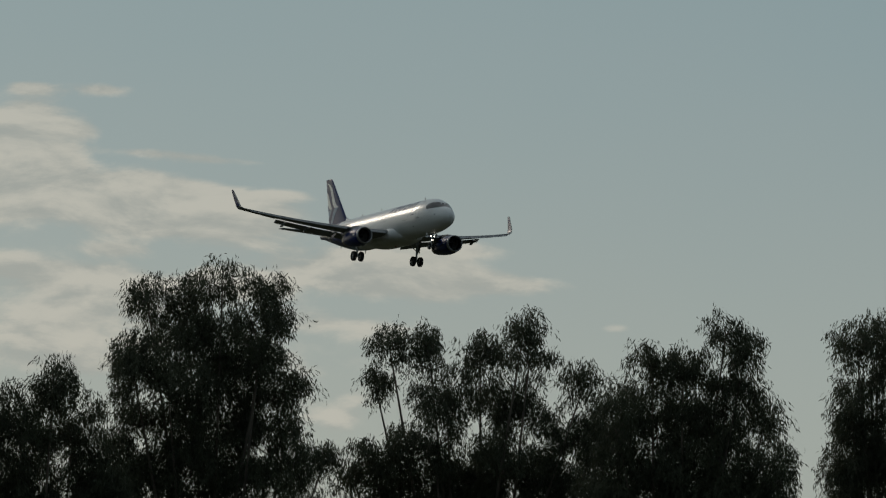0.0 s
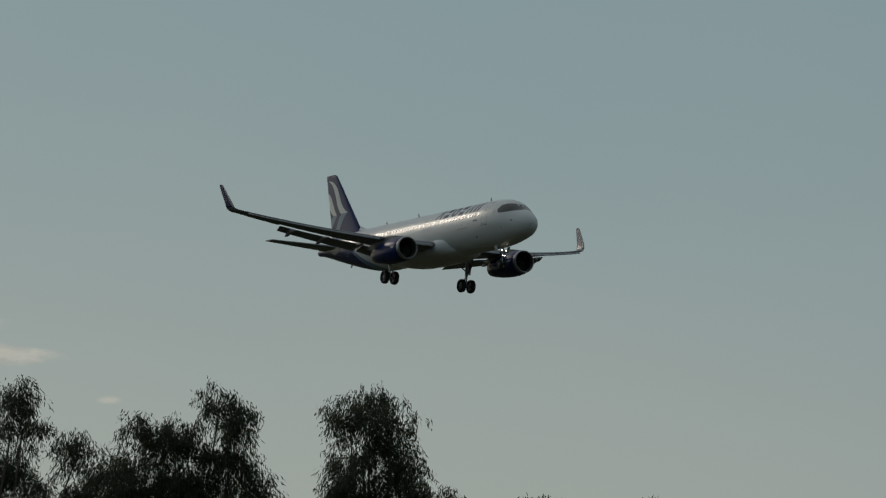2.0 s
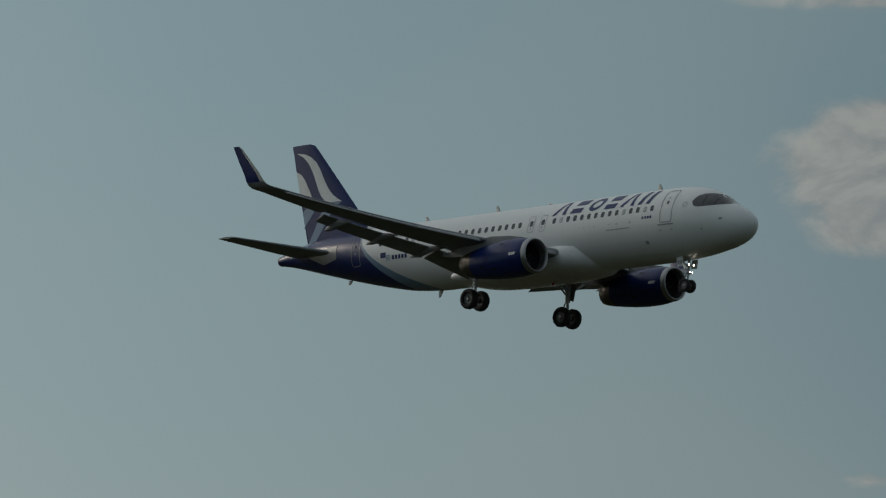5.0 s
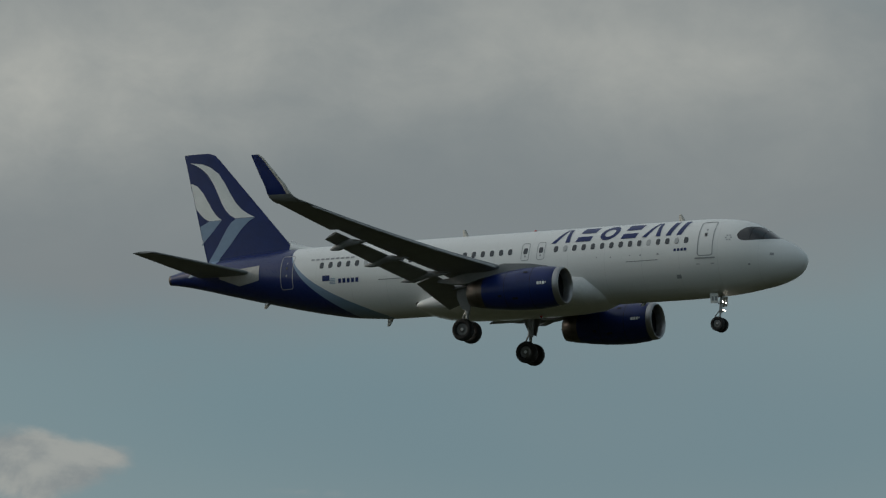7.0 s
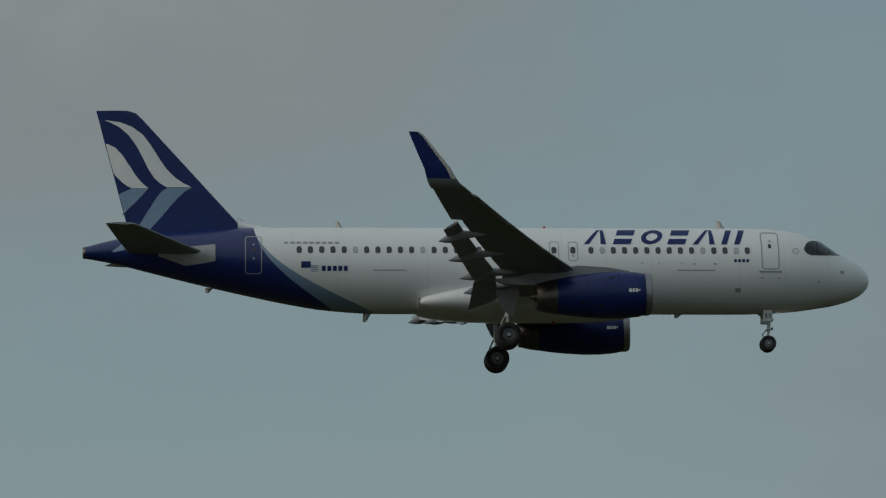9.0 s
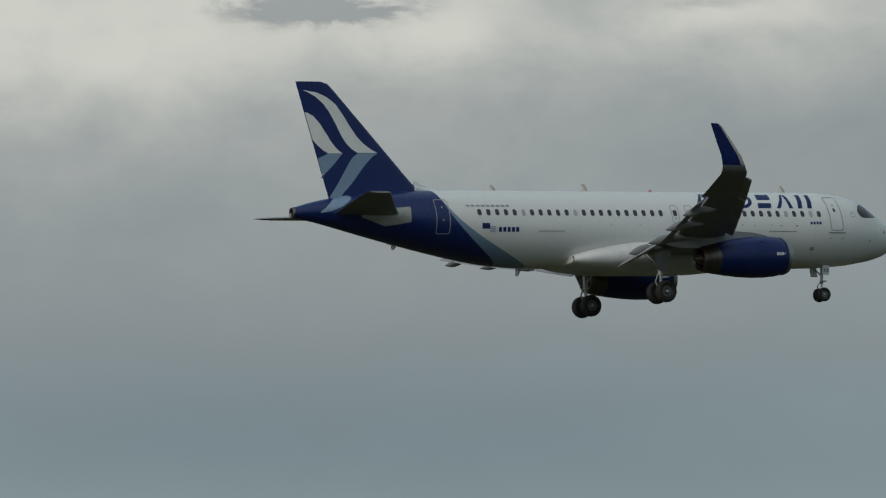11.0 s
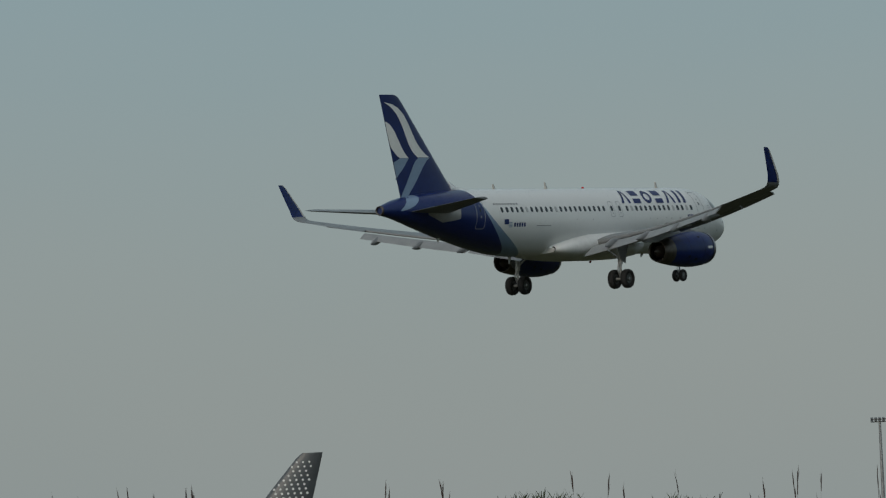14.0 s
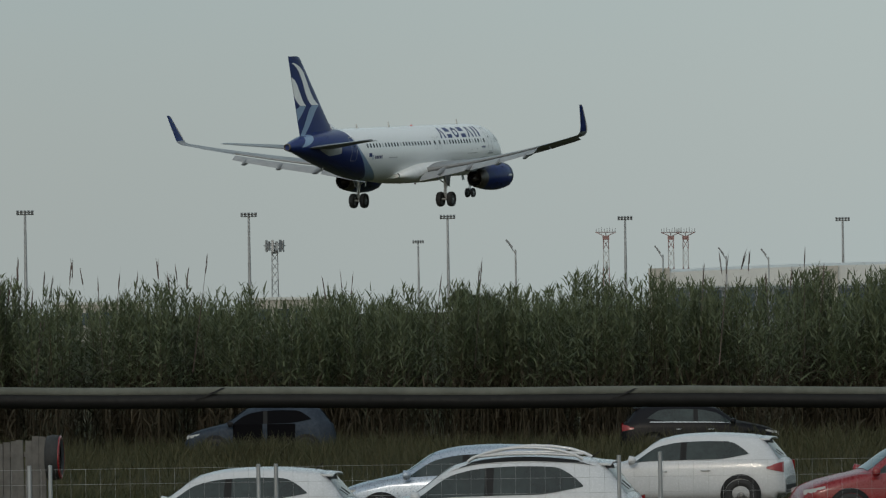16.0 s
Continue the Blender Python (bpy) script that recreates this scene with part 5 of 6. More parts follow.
def terminal():
    """A long low hall: pale roof cladding over a glazed band, with beige end towers."""
    d = 900.0
    root = thing("terminal_building", "long low airport building with pale roof and beige piers", "building", Matrix.Translation(spot(22.0, d)) @ pose(0, 0, 0, 0, 0, 22.0 - 90))
    half = 62.0
    left = -d * math.tan(radians(23.40 - 22.0))
    part("wall", box(bmesh.new(), (left + 0.6, 0.3, 0), (half, 30, 6.4)), M_GREYWALL, root, smooth=False)
    bm = bmesh.new()
    rows = 24
    rings = []
    for k in range(rows + 1):
        x = left + 2.4 + (half - left - 2.4) * k / rows
        top = 8.75 + 0.75 * math.sin(math.pi * min(1.0, k / rows * 1.15))
        rings.append([(x, -0.8, 6.6), (x, 31, 6.6), (x, 31, top), (x, 14, top + 0.5), (x, -0.8, top)])
    part("roof", loft(rings), M_ROOFPANEL, root, "pale grey curved roof edge", smooth=False)
    for x in (left, -d * math.tan(radians(21.78 - 22.0)), 40.0):
        part("pier", box(bmesh.new(), (x, -1.4, 0), (x + 3.2, 12, 9.4)), M_RENDER, root, "beige stair tower", smooth=False)
    x = left + 4.0
    while x < half - 2:
        w = part("window", box(bmesh.new(), (x, 0.12, 2.6), (x + 2.0, 0.32, 6.0)), M_BLUEGLASS, root, smooth=False)
        part("window_frame", box(bmesh.new(), (x - 0.12, 0.05, 2.45), (x + 2.12, 0.2, 2.6)), M_PALEPAINT, w, smooth=False)
        x += 2.5


def block_house(az, dist, length, depth, high, wall, label, bays):
    root = thing("airport_hangar", label, "building", Matrix.Translation(spot(az, dist)) @ pose(0, 0, 0, 0, 0, az - 90), "low airport buildings")
    part("wall", box(bmesh.new(), (-length / 2, 0, 0), (length / 2, depth, high)), wall, root, smooth=False)
    part("roof", box(bmesh.new(), (-length / 2 - 0.25, -0.25, high), (length / 2 + 0.25, depth + 0.25, high + 0.35)), M_ROOFPANEL, root, smooth=False)
    for k in range(bays):
        x = -length / 2 + length * (k + 0.5) / bays
        part("window", box(bmesh.new(), (x - 0.9, -0.06, high * 0.45), (x + 0.9, 0.02, high * 0.78)), M_BLUEGLASS, root, smooth=False)


terminal()
block_house(31.3, 640, 14.5, 12, 5.9, M_RENDER, "low beige airport building with flat roof", 5)
block_house(30.9, 700, 10.0, 9, 6.3, M_RENDER, "low beige airport building with flat roof", 4)
block_house(30.50, 620, 2.4, 8, 5.7, M_GREYWALL, "small dark grey airport block", 1)
block_house(26.85, 760, 9.5, 10, 5.2, M_RENDER, "low beige airport building with flat roof", 4)
block_house(28.7, 800, 12, 10, 5.0, M_RENDER, "low beige airport building with flat roof", 4)


def far_wood(az, dist, lobes, seed):
    """A distant clump of round-headed trees: trunk and many small leaf clumps."""
    rnd = np.random.default_rng(seed)
    root = thing("pine_tree", "dark distant tree with a rounded crown", "tree", Matrix.Translation(spot(az, dist)) @ pose(0, 0, 0, 0, 0, az - 90), "distant trees")
    part("trunk", rod_between(bmesh.new(), (0, 0, 0), (0, 0, lobes[0][1]), 0.25, 0.12, 8), M_BARK, root)
    pts = []
    for u, z, r, rz in lobes:
        n = int(500 * r * rz)
        d = rnd.normal(size=(n, 3))
        d /= np.linalg.norm(d, axis=1)[:, None]
        d *= (rnd.random(n) ** 0.4)[:, None]
        pts.append(np.array([u, 0, z]) + d * np.array([r, r, rz]))
    c = np.concatenate(pts)
    n = len(c)
    a, b = rnd.normal(size=(2, n, 3)) * 0.14
    v = np.stack([c, c + a, c + a + b, c + b], 1).reshape(-1, 3)
    i = np.arange(n) * 4
    me = bpy.data.meshes.new("crown")
    me.from_pydata(v.tolist(), [], np.stack([i, i + 1, i + 2, i + 3], 1).tolist())
    me.materials.append(M_LEAF)
    new("crown", me).parent = root


far_wood(25.20, 760, [(0, 4.9, 1.4, 1.3), (1.4, 4.5, 1.1, 1.0), (-1.0, 4.4, 1.0, 1.0)], 3)
far_wood(24.97, 765, [(0, 4.4, 1.3, 1.0), (1.2, 4.2, 1.0, 0.8)], 5)
far_wood(29.95, 700, [(0, 4.4, 1.8, 1.5), (1.6, 4.2, 1.4, 1.2)], 7)

# ---- a second airliner on the taxiway, its dotted fin above the reeds ----
TAXI_HEADING = 124.0


def TAXI_AT(t):
    h = radians(TAXI_HEADING)
    p = spot(37.33, 486) + Vector((math.cos(h), math.sin(h), 0)) * (18.4 + 4.4 * (t - 14.0))
    return (p.x, p.y, 4.3, 0, 0, TAXI_HEADING)


taxiing_airliner = thing("taxiing_airliner", "grey jet airliner with a white-dotted fin, taxiing", "airplane")
make_fuselage(taxiing_airliner, M_WHITE)
for s in (-1, 1):
    make_engine(taxiing_airliner, s)
for s in (-1, 1, 0):
    make_gear(taxiing_airliner, s)
for s in (-1, 1):
    ys = (1.5, 4.2, 6.4, 11.0, 16.9)
    part("wing", loft(mirrored([foil(wing_le(y), y, wing_z(y) - 0.02 * y, wing_te(y) - wing_le(y), 0.11, 2, 5) for y in ys], s)), M_WINGGREY, taxiing_airliner)
    part("tailplane", loft(mirrored([foil(le, y, 0.62 + 0.105 * (y - 0.8), c, 0.10, 0, 6) for y, le, c in ((0.4, 31.35, 4.1), (3.0, 33.1, 2.85), (6.2, 35.2, 1.4))], s)), M_WINGGREY, taxiing_airliner)
FIN_ROWS = [(1.55, 29.95, 35.35), (4.6, 32.47, 36.17), (7.3, 34.78, 36.88), (7.72, 35.3, 36.98)]
secs = []
for z, le, te in FIN_ROWS:
    secs.append([(STATION - (le + (te - le) * u), y * (te - le), z) for u, y in ((0, 0), (0.1, 0.045), (0.4, 0.055), (1, 0.004), (1, -0.004), (0.4, -0.055), (0.1, -0.045))])
fin2 = part("tail_fin", loft(secs), M_DOTGREY, taxiing_airliner, "slate grey fin covered in white dots")
for side in (-1, 1):
    dots = bmesh.new()
    for i in range(14):
        for j in range(11):
            z = 2.3 + 0.36 * i
            a = 30.0 + 0.52 * j + (0.26 if i % 2 else 0) + (z - 2.3) * 0.42
            le, te = lerp(z, FIN_ROWS, 1), lerp(z, FIN_ROWS, 2)
            if not le + 0.2 < a < te - 0.75 * (z / 7.5):
                continue
            u = (a - le) / (te - le)
            y = (0.045 + 0.010 * min(1, u / 0.4) if u < 0.4 else 0.055 * (1 - (u - 0.4) / 0.6) + 0.004) * (te - le) + 0.03
            r = 0.12 - 0.006 * (z - 2.3)
            dots.faces.new([dots.verts.new((STATION - a + r * math.cos(t), side * y, z + r * math.sin(t))) for t in (2 * math.pi * k / 8 for k in range(8))])
    part("dots", dots, M_WHITE, fin2, "white dots")


# ---- giant reeds ----
M_REED = leaf_material("reed_leaf", (0.054, 0.072, 0.036), (0.136, 0.158, 0.088))
M_CANE = leaf_material("reed_cane", (0.028, 0.024, 0.015), (0.066, 0.053, 0.034), 0.7)
M_PLUME = leaf_material("reed_plume", (0.075, 0.056, 0.052), (0.16, 0.122, 0.112), 0.8)
REED_AZ, REED_D = 30.0, 163.0


def ribbons(base, way, droop, length, width, steps, rnd):
    """Arching blades as strips of quads: points, faces."""
    n = len(base)
    side = np.cross(way, np.array([0, 0, 1.0])[None]) + rnd.normal(0, 0.25, (n, 3))
    side /= np.linalg.norm(side, axis=1)[:, None] + 1e-9
    vs = []
    for k in range(steps + 1):
        u = k / steps
        c = base + way * (length * u)[:, None]
        c[:, 2] -= droop * length * u * u
        w = (width * (1 - u) ** 0.7)[:, None] + 0.001
        vs += [c - side * w, c + side * w]
    v = np.stack(vs, 1)
    m = 2 * (steps + 1)
    i = (np.arange(n) * m)[:, None]
    f = np.concatenate([i + np.array([[2 * k, 2 * k + 1, 2 * k + 3, 2 * k + 2]]) for k in range(steps)], 0)
    return v.reshape(-1, 3), f


def stuff(name, v, f, material, label, category, m=None):
    me = bpy.data.meshes.new(name)
    me.from_pydata(v.tolist(), [], f.tolist())
    me.materials.append(material)
    ob = new(name, me)
    if m is not None:
        ob.matrix_world = m
    return tagged(ob, label, category, kind="stuff")


def make_reeds():
    rnd = np.random.default_rng(11)
    m = Matrix.Translation(spot(REED_AZ, REED_D)) @ pose(0, 0, 0, 0, 0, REED_AZ - 90)
    # the bed stands in tufts, some of which overtop the rest
    tufts = 620
    tx = rnd.uniform(-43, 43, tufts)
    ty = rnd.random(tufts) ** 1.1 * 8.5
    wave = 0.16 * np.sin(tx * 0.35) + 0.15 * np.sin(tx * 1.1 + 1) + 0.10 * np.sin(tx * 2.7) - 0.022 * np.minimum(tx, 0) + 0.003 * np.maximum(tx, 0)
    proud = rnd.random(tufts) < 0.16
    th = 3.92 + wave + rnd.normal(0, 0.20, tufts) + np.where(proud, 0.50, 0.0)
    # the front of the bed steps in and out from clump to clump
    ty += 1.1 + 0.8 * np.sin(tx * 1.9) + 0.5 * np.sin(tx * 4.3 + 2)
    n = 10400
    own = rnd.choice(tufts, n, p=np.where(proud, 2.6, 1.0) / np.where(proud, 2.6, 1.0).sum())
    off = rnd.normal(0, 0.24, (n, 2))
    x = tx[own] + off[:, 0]
    y = np.maximum(ty[own] + off[:, 1], 0.0)
    tall = th[own] - 1.2 * (off ** 2).sum(1) + rnd.normal(0, 0.08, n)
    # between the tufts, shorter canes close the bed
    fill = rnd.random(n) < 0.28
    x = np.where(fill, rnd.uniform(-43, 43, n), x)
    y = np.where(fill, rnd.uniform(0.8, 9, n), y)
    tall = np.where(fill, 3.74 - 0.020 * np.minimum(x, 0) + 0.002 * np.maximum(x, 0) + rnd.normal(0, 0.18, n), tall)
    lean = rnd.normal(0, 0.05, (n, 2)) + off * 0.10
    base = np.stack([x, y, np.zeros(n)], 1)
    top = base + np.stack([lean[:, 0] * tall, lean[:, 1] * tall, tall], 1)
    way = top - base
    v, f = ribbons(base, way / tall[:, None], np.zeros(n), tall, np.full(n, 0.014), 3, rnd)
    stuff("reed_canes", v, f, M_CANE, "dry brown canes of a giant reed bed", "reeds", m)
    # green leaves, held up and bending over at the tip
    per = 22
    k = np.tile(np.arange(per), n)
    u = 0.34 + 0.68 * ((k + rnd.random(n * per)) / per) ** 0.62
    b = np.repeat(base, per, 0) + np.repeat(way, per, 0) * np.minimum(u, 1.0)[:, None]
    ang = np.repeat(rnd.uniform(0, 6.28, n), per) + k * 3.14 + rnd.normal(0, 0.6, n * per)
    rise = 0.95 + 1.2 * np.clip((u - 0.6) / 0.4, 0, 1) + rnd.normal(0, 0.4, n * per)
    w = np.stack([np.cos(ang), np.sin(ang), rise], 1)
    w /= np.linalg.norm(w, axis=1)[:, None]
    ln = rnd.uniform(0.50, 0.95, n * per) * (1.2 - 0.74 * u)
    v, f = ribbons(b, w, rnd.uniform(0.10, 0.85, n * per) * (1.3 - 0.6 * u), ln, rnd.uniform(0.014, 0.029, n * per), 2, rnd)
    stuff("reed_leaves", v, f, M_REED, "green arching leaves of a tall reed bed", "reeds", m)
    # dry leaves hanging round the lower canes
    per = 5
    k = np.tile(np.arange(per), n)
    u = 0.06 + 0.52 * (k + rnd.random(n * per)) / per
    b = np.repeat(base, per, 0) + np.repeat(way, per, 0) * u[:, None]
    ang = rnd.uniform(0, 6.28, n * per)
    w = np.stack([np.cos(ang), np.sin(ang), rnd.normal(0.1, 0.4, n * per)], 1)
    w /= np.linalg.norm(w, axis=1)[:, None]
    v, f = ribbons(b, w, rnd.uniform(0.8, 1.8, n * per), rnd.uniform(0.3, 0.65, n * per), rnd.uniform(0.016, 0.034, n * per), 2, rnd)
    stuff("dry_reed_leaves", v, f, M_CANE, "brown dry leaves hanging on the lower canes", "reeds", m)
    # dead flower stalks above the bed, in loose groups with spindle-shaped heads
    q = 114
    x = np.repeat(rnd.uniform(-41, 41, 38), 3) + rnd.normal(0, 0.7, q)
    base = np.stack([x, rnd.uniform(0.3, 5, q), np.full(q, 2.2)], 1)
    w = np.stack([rnd.normal(0.02, 0.12, q) - 0.05 * np.sin(x * 2), rnd.normal(0, 0.08, q), np.ones(q)], 1)
    ln = 2.05 + rnd.uniform(0.25, 1.30, q) - 0.018 * np.minimum(x, 0)
    v, f = ribbons(base, w, np.zeros(q), ln, np.full(q, 0.016), 2, rnd)
    vs, fs = [v], [f]
    count = len(v)
    for _ in range(9):
        at = base + w * (ln - rnd.uniform(0.25, 0.68, q))[:, None]
        hw = w + rnd.normal(0, 0.055, (q, 3))
        v2, f2 = ribbons(at, hw, np.zeros(q), rnd.uniform(0.25, 0.40, q), np.full(q, 0.019), 2, rnd)
        vs.append(v2)
        fs.append(f2 + count)
        count += len(v2)
    stuff("reed_plumes", np.concatenate(vs), np.concatenate(fs), M_PLUME, "brown dead flower plumes above the reeds", "reeds", m)


def make_rough_grass():
    rnd = np.random.default_rng(21)
    n = 42000
    d = rnd.uniform(96, 164, n)
    a = np.radians(rnd.uniform(19.5, 31.5, n))
    base = np.stack([d * np.cos(a), d * np.sin(a), np.zeros(n)], 1)
    w = np.stack([rnd.normal(0, 0.35, n), rnd.normal(0, 0.35, n), np.ones(n)], 1)
    patch = 0.5 + 0.5 * np.sin(base[:, 0] * 0.31) * np.sin(base[:, 1] * 0.43 + 1)
    ln = rnd.uniform(0.12, 0.36, n) * (0.6 + 0.9 * patch) * np.where(d > 138, 2.3, 1.0)
    v, f = ribbons(base, w, np.full(n, 0.25), ln, np.full(n, 0.012), 2, rnd)
    # taller dry weeds against the wreck and along the foot of the reeds
    k = 9000
    d2 = np.concatenate([rnd.uniform(152, 156.5, 3500), rnd.uniform(153, 163, k - 3500)])
    a2 = np.radians(np.concatenate([rnd.normal(27.2, 0.40, 3500), rnd.uniform(19.5, 31.5, k - 3500)]))
    b2 = np.stack([d2 * np.cos(a2), d2 * np.sin(a2), np.zeros(k)], 1)
    w2 = np.stack([rnd.normal(0, 0.28, k), rnd.normal(0, 0.28, k), np.ones(k)], 1)
    lump = 0.55 + 0.45 * np.sin(np.degrees(a2) * 21 + d2) * np.sin(d2 * 0.9)
    v2, f2 = ribbons(b2, w2, np.full(k, 0.3), rnd.uniform(0.35, 0.95, k) * (0.45 + 0.75 * lump), np.full(k, 0.014), 2, rnd)
    v, f = np.concatenate([v, v2]), np.concatenate([f, f2 + len(v)])
    stuff("rough_grass", v, f, leaf_material("grass_blade", (0.028, 0.035, 0.014), (0.085, 0.076, 0.041), 0.8), "uneven dry and green grass", "grass")


make_reeds()
make_rough_grass()

# ---- cars ----
M_CARWHITE = principled("white_car_paint", (0.46, 0.47, 0.49), 0.25, vary=0.04, coat=0.25)
M_CARSILVER = principled("silver_car_paint", (0.30, 0.35, 0.42), 0.3, 0.4, vary=0.06, coat=0.25)
M_CARRED = principled("red_car_paint", (0.19, 0.010, 0.012), 0.3, vary=0.08, coat=0.25)
M_CARBLUE = principled("dull_blue_car_paint", (0.015, 0.022, 0.034), 0.6, other=(0.034, 0.046, 0.064), scale=1.5, spec=0.15)
M_CARBLACK = principled("black_car_paint", (0.005, 0.005, 0.007), 0.4, vary=0.1, spec=0.15)
M_CARGLASS = principled("car_glass", (0.014, 0.021, 0.020), 0.10, vary=0.5, scale=1.6, spec=0.45)
M_REARGLASS = principled("tinted_rear_glass", (0.008, 0.012, 0.022), 0.10, spec=0.4)
M_CHROME = principled("chrome_trim", (0.6, 0.6, 0.6), 0.2, 0.9)
M_TAIL = principled("red_lamp_glass", (0.20, 0.010, 0.012), 0.25, coat=0.2)
M_HEAD = principled("clear_lamp_glass", (0.55, 0.56, 0.57), 0.15, 0.3, coat=0.6)
# near-black that paints the shade inside the wreck onto its closed shell
M_CABINSHADE = principled("cabin_shade_black", (0.004, 0.004, 0.005), 0.9, spec=0.05)
M_TRIM = principled("black_plastic", (0.014, 0.014, 0.015), 0.6, vary=0.1, spec=0.15)

HATCH = [(0.0, 0.66), (0.015, 0.92), (0.035, 1.02), (0.105, 1.36), (0.13, 1.41), (0.2, 1.45), (0.36, 1.48), (0.48, 1.46), (0.58, 1.38), (0.735, 0.99), (0.80, 0.93), (0.92, 0.80), (0.975, 0.68), (1.0, 0.48)]


def car(label, paint, az, dist, heading, length=4.1, width=1.78, height=1.48, rails=False, wreck=False, sink=0.0, category="car", chrome=False):
    """A five-door car: sculpted body shell, glass let into the cabin, lamps, mirrors and wheels."""
    root = thing("hatchback_car" if not rails else "estate_car", label, category, Matrix.Translation(spot(az, dist, -sink)) @ pose(0, 0, 0, 0, 0, heading), "parked cars")
    k = height / 1.48
    half = width / 2

    def ztop(u):
        return smooth_at(u, HATCH, 1) * k

    def belt(u):
        return (0.98 - 0.06 * u) * k

    def wmax(u):
        return half * smooth_at(u, [(0, 0.80), (0.04, 0.93), (0.2, 0.99), (0.5, 1.0), (0.8, 0.98), (0.93, 0.92), (1.0, 0.70)], 1)

    def wroof(u):
        t = max(0.0, min(1.0, (belt(u) + 0.28 - ztop(u)) / 0.28))
        return wmax(u) * (0.70 + 0.20 * t)

    def section(u):
        z, w, r, b = ztop(u), wmax(u), wroof(u), min(belt(u), ztop(u) - 0.03)
        lo = 0.24 if 0.04 < u < 0.96 else 0.34
        pts = [(0, z), (r * 0.55, z - 0.005), (r * 0.88, z - 0.03), (r, z - 0.075), (w * 0.955, b), (w, b - 0.14 if b > 0.7 else b - 0.05), (w * 0.985, 0.52), (w * 0.99, 0.40), (w * 0.93, lo)]
        x = (u - 0.5) * length
        return [(x, -y, zz) for y, zz in pts] + [(x, y, zz) for y, zz in reversed(pts[1:])]

    us = sorted({i / 60 for i in range(61)} | {0.007, 0.015, 0.025, 0.035, 0.99, 0.995})
    part("body", loft([section(u) for u in us]), paint, root)

    def side_point(u, v, s, out=0.008):
        """On the cabin's flank: v 0 at the belt, 1 under the roof."""
        z, r, b, w = ztop(u), wroof(u), belt(u), wmax(u) * 0.955
        y = w + (r - w) * v
        return ((u - 0.5) * length, s * (y + out), b + (z - 0.075 - b) * v + 0.002)

    def patch(cols, rows, fn):
        bm = bmesh.new()
        g = [[bm.verts.new(fn(i / cols, j / rows)) for j in range(rows + 1)] for i in range(cols + 1)]
        for i in range(cols):
            for j in range(rows):
                bm.faces.new((g[i][j], g[i + 1][j], g[i + 1][j + 1], g[i][j + 1]))
        return bm

    glass = M_CARGLASS if not wreck else M_CABINSHADE
    for s in (-1, 1):
        for u0, u1, kind in ((0.165, 0.452, glass), (0.452, 0.480, M_TRIM), (0.480, 0.700, glass)):
            def fn(a, b, u0=u0, u1=u1, s=s):
                u = u0 + (u1 - u0) * a
                lim = max(0.05, (ztop(u) - 0.13 - belt(u)) / max(0.05, ztop(u) - 0.075 - belt(u)))
                lo = 0.07 + 0.22 * max(0.0, (0.31 - u) / 0.145) ** 1.4
                hi = 0.95 * lim - 0.50 * max(0.0, (0.26 - u) / 0.095) ** 1.7
                return side_point(u, lo + (max(hi, lo + 0.02) - lo) * b, s)
            part("side_window" if kind is not M_TRIM else "door_pillar", patch(12, 4, fn), kind, root)
        if wreck:
            # black patches on the flank, painted as the cabin's shade behind missing doors
            for u0, u1 in ((0.27, 0.455), (0.485, 0.68)):
                part("door_opening_shade", patch(6, 5, lambda a, b, s=s, u0=u0, u1=u1: ((u0 + (u1 - u0) * a - 0.5) * length, s * (wmax(u0 + (u1 - u0) * a) + 0.006), 0.36 + (belt(0.5) + 0.03 - 0.36) * b)), M_CABINSHADE, root)
        part("wing_mirror", turned([(-0.09, 0.02), (-0.07, 0.07), (0.03, 0.09), (0.06, 0.02)], "X", 12), paint if not wreck else M_TRIM, root, at=pose((0.70 - 0.5) * length, s * (half + 0.10), belt(0.7) + 0.05))
        for u in () if wreck else (0.36, 0.56):
            part("door_handle", box(bmesh.new(), (-0.09, -0.012, -0.012), (0.09, 0.012, 0.012)), paint if not chrome else M_CHROME, root, at=pose((u - 0.5) * length, s * (wmax(u) + 0.008), belt(u) - 0.17))
        if not wreck:
            part("tail_light", patch(5, 3, lambda a, b, s=s: ((0.006 + 0.075 * a - 0.5) * length, s * (wmax(0.006 + 0.075 * a) + 0.014 - 0.03 * b * b), (0.74 + 0.07 * a) * k + (0.20 - 0.15 * a) * b * k)), M_TAIL, root, "red tail lamp")
        part("headlight", patch(4, 3, lambda a, b, s=s: ((0.985 - 0.085 * a - 0.5) * length, s * (wmax(0.985 - 0.085 * a) * 0.97 + 0.01), 0.60 * k + (0.08 + 0.07 * a) * b * k)), M_HEAD, root, "clear headlamp")
        if rails:
            bm = bmesh.new()
            arch = ((0.17, -0.02), (0.195, 0.05), (0.24, 0.12), (0.30, 0.155), (0.37, 0.165), (0.43, 0.145), (0.48, 0.09), (0.52, 0.04), (0.54, -0.02))
            pts = [((u - 0.5) * length, s * wroof(u) * 0.90, ztop(u) + h * 0.72) for u, h in arch]
            for p, q in zip(pts, pts[1:]):
                rod_between(bm, p, q, 0.026, None, 6)
            foot = [((u - 0.5) * length, s * wroof(u) * 0.90, ztop(u) + 0.03) for u in (0.20, 0.30, 0.42, 0.51)]
            for p, q in zip(foot, foot[1:]):
                rod_between(bm, p, q, 0.024, None, 6)
            part("roof_rail", bm, paint, root, "white arched roof rail")
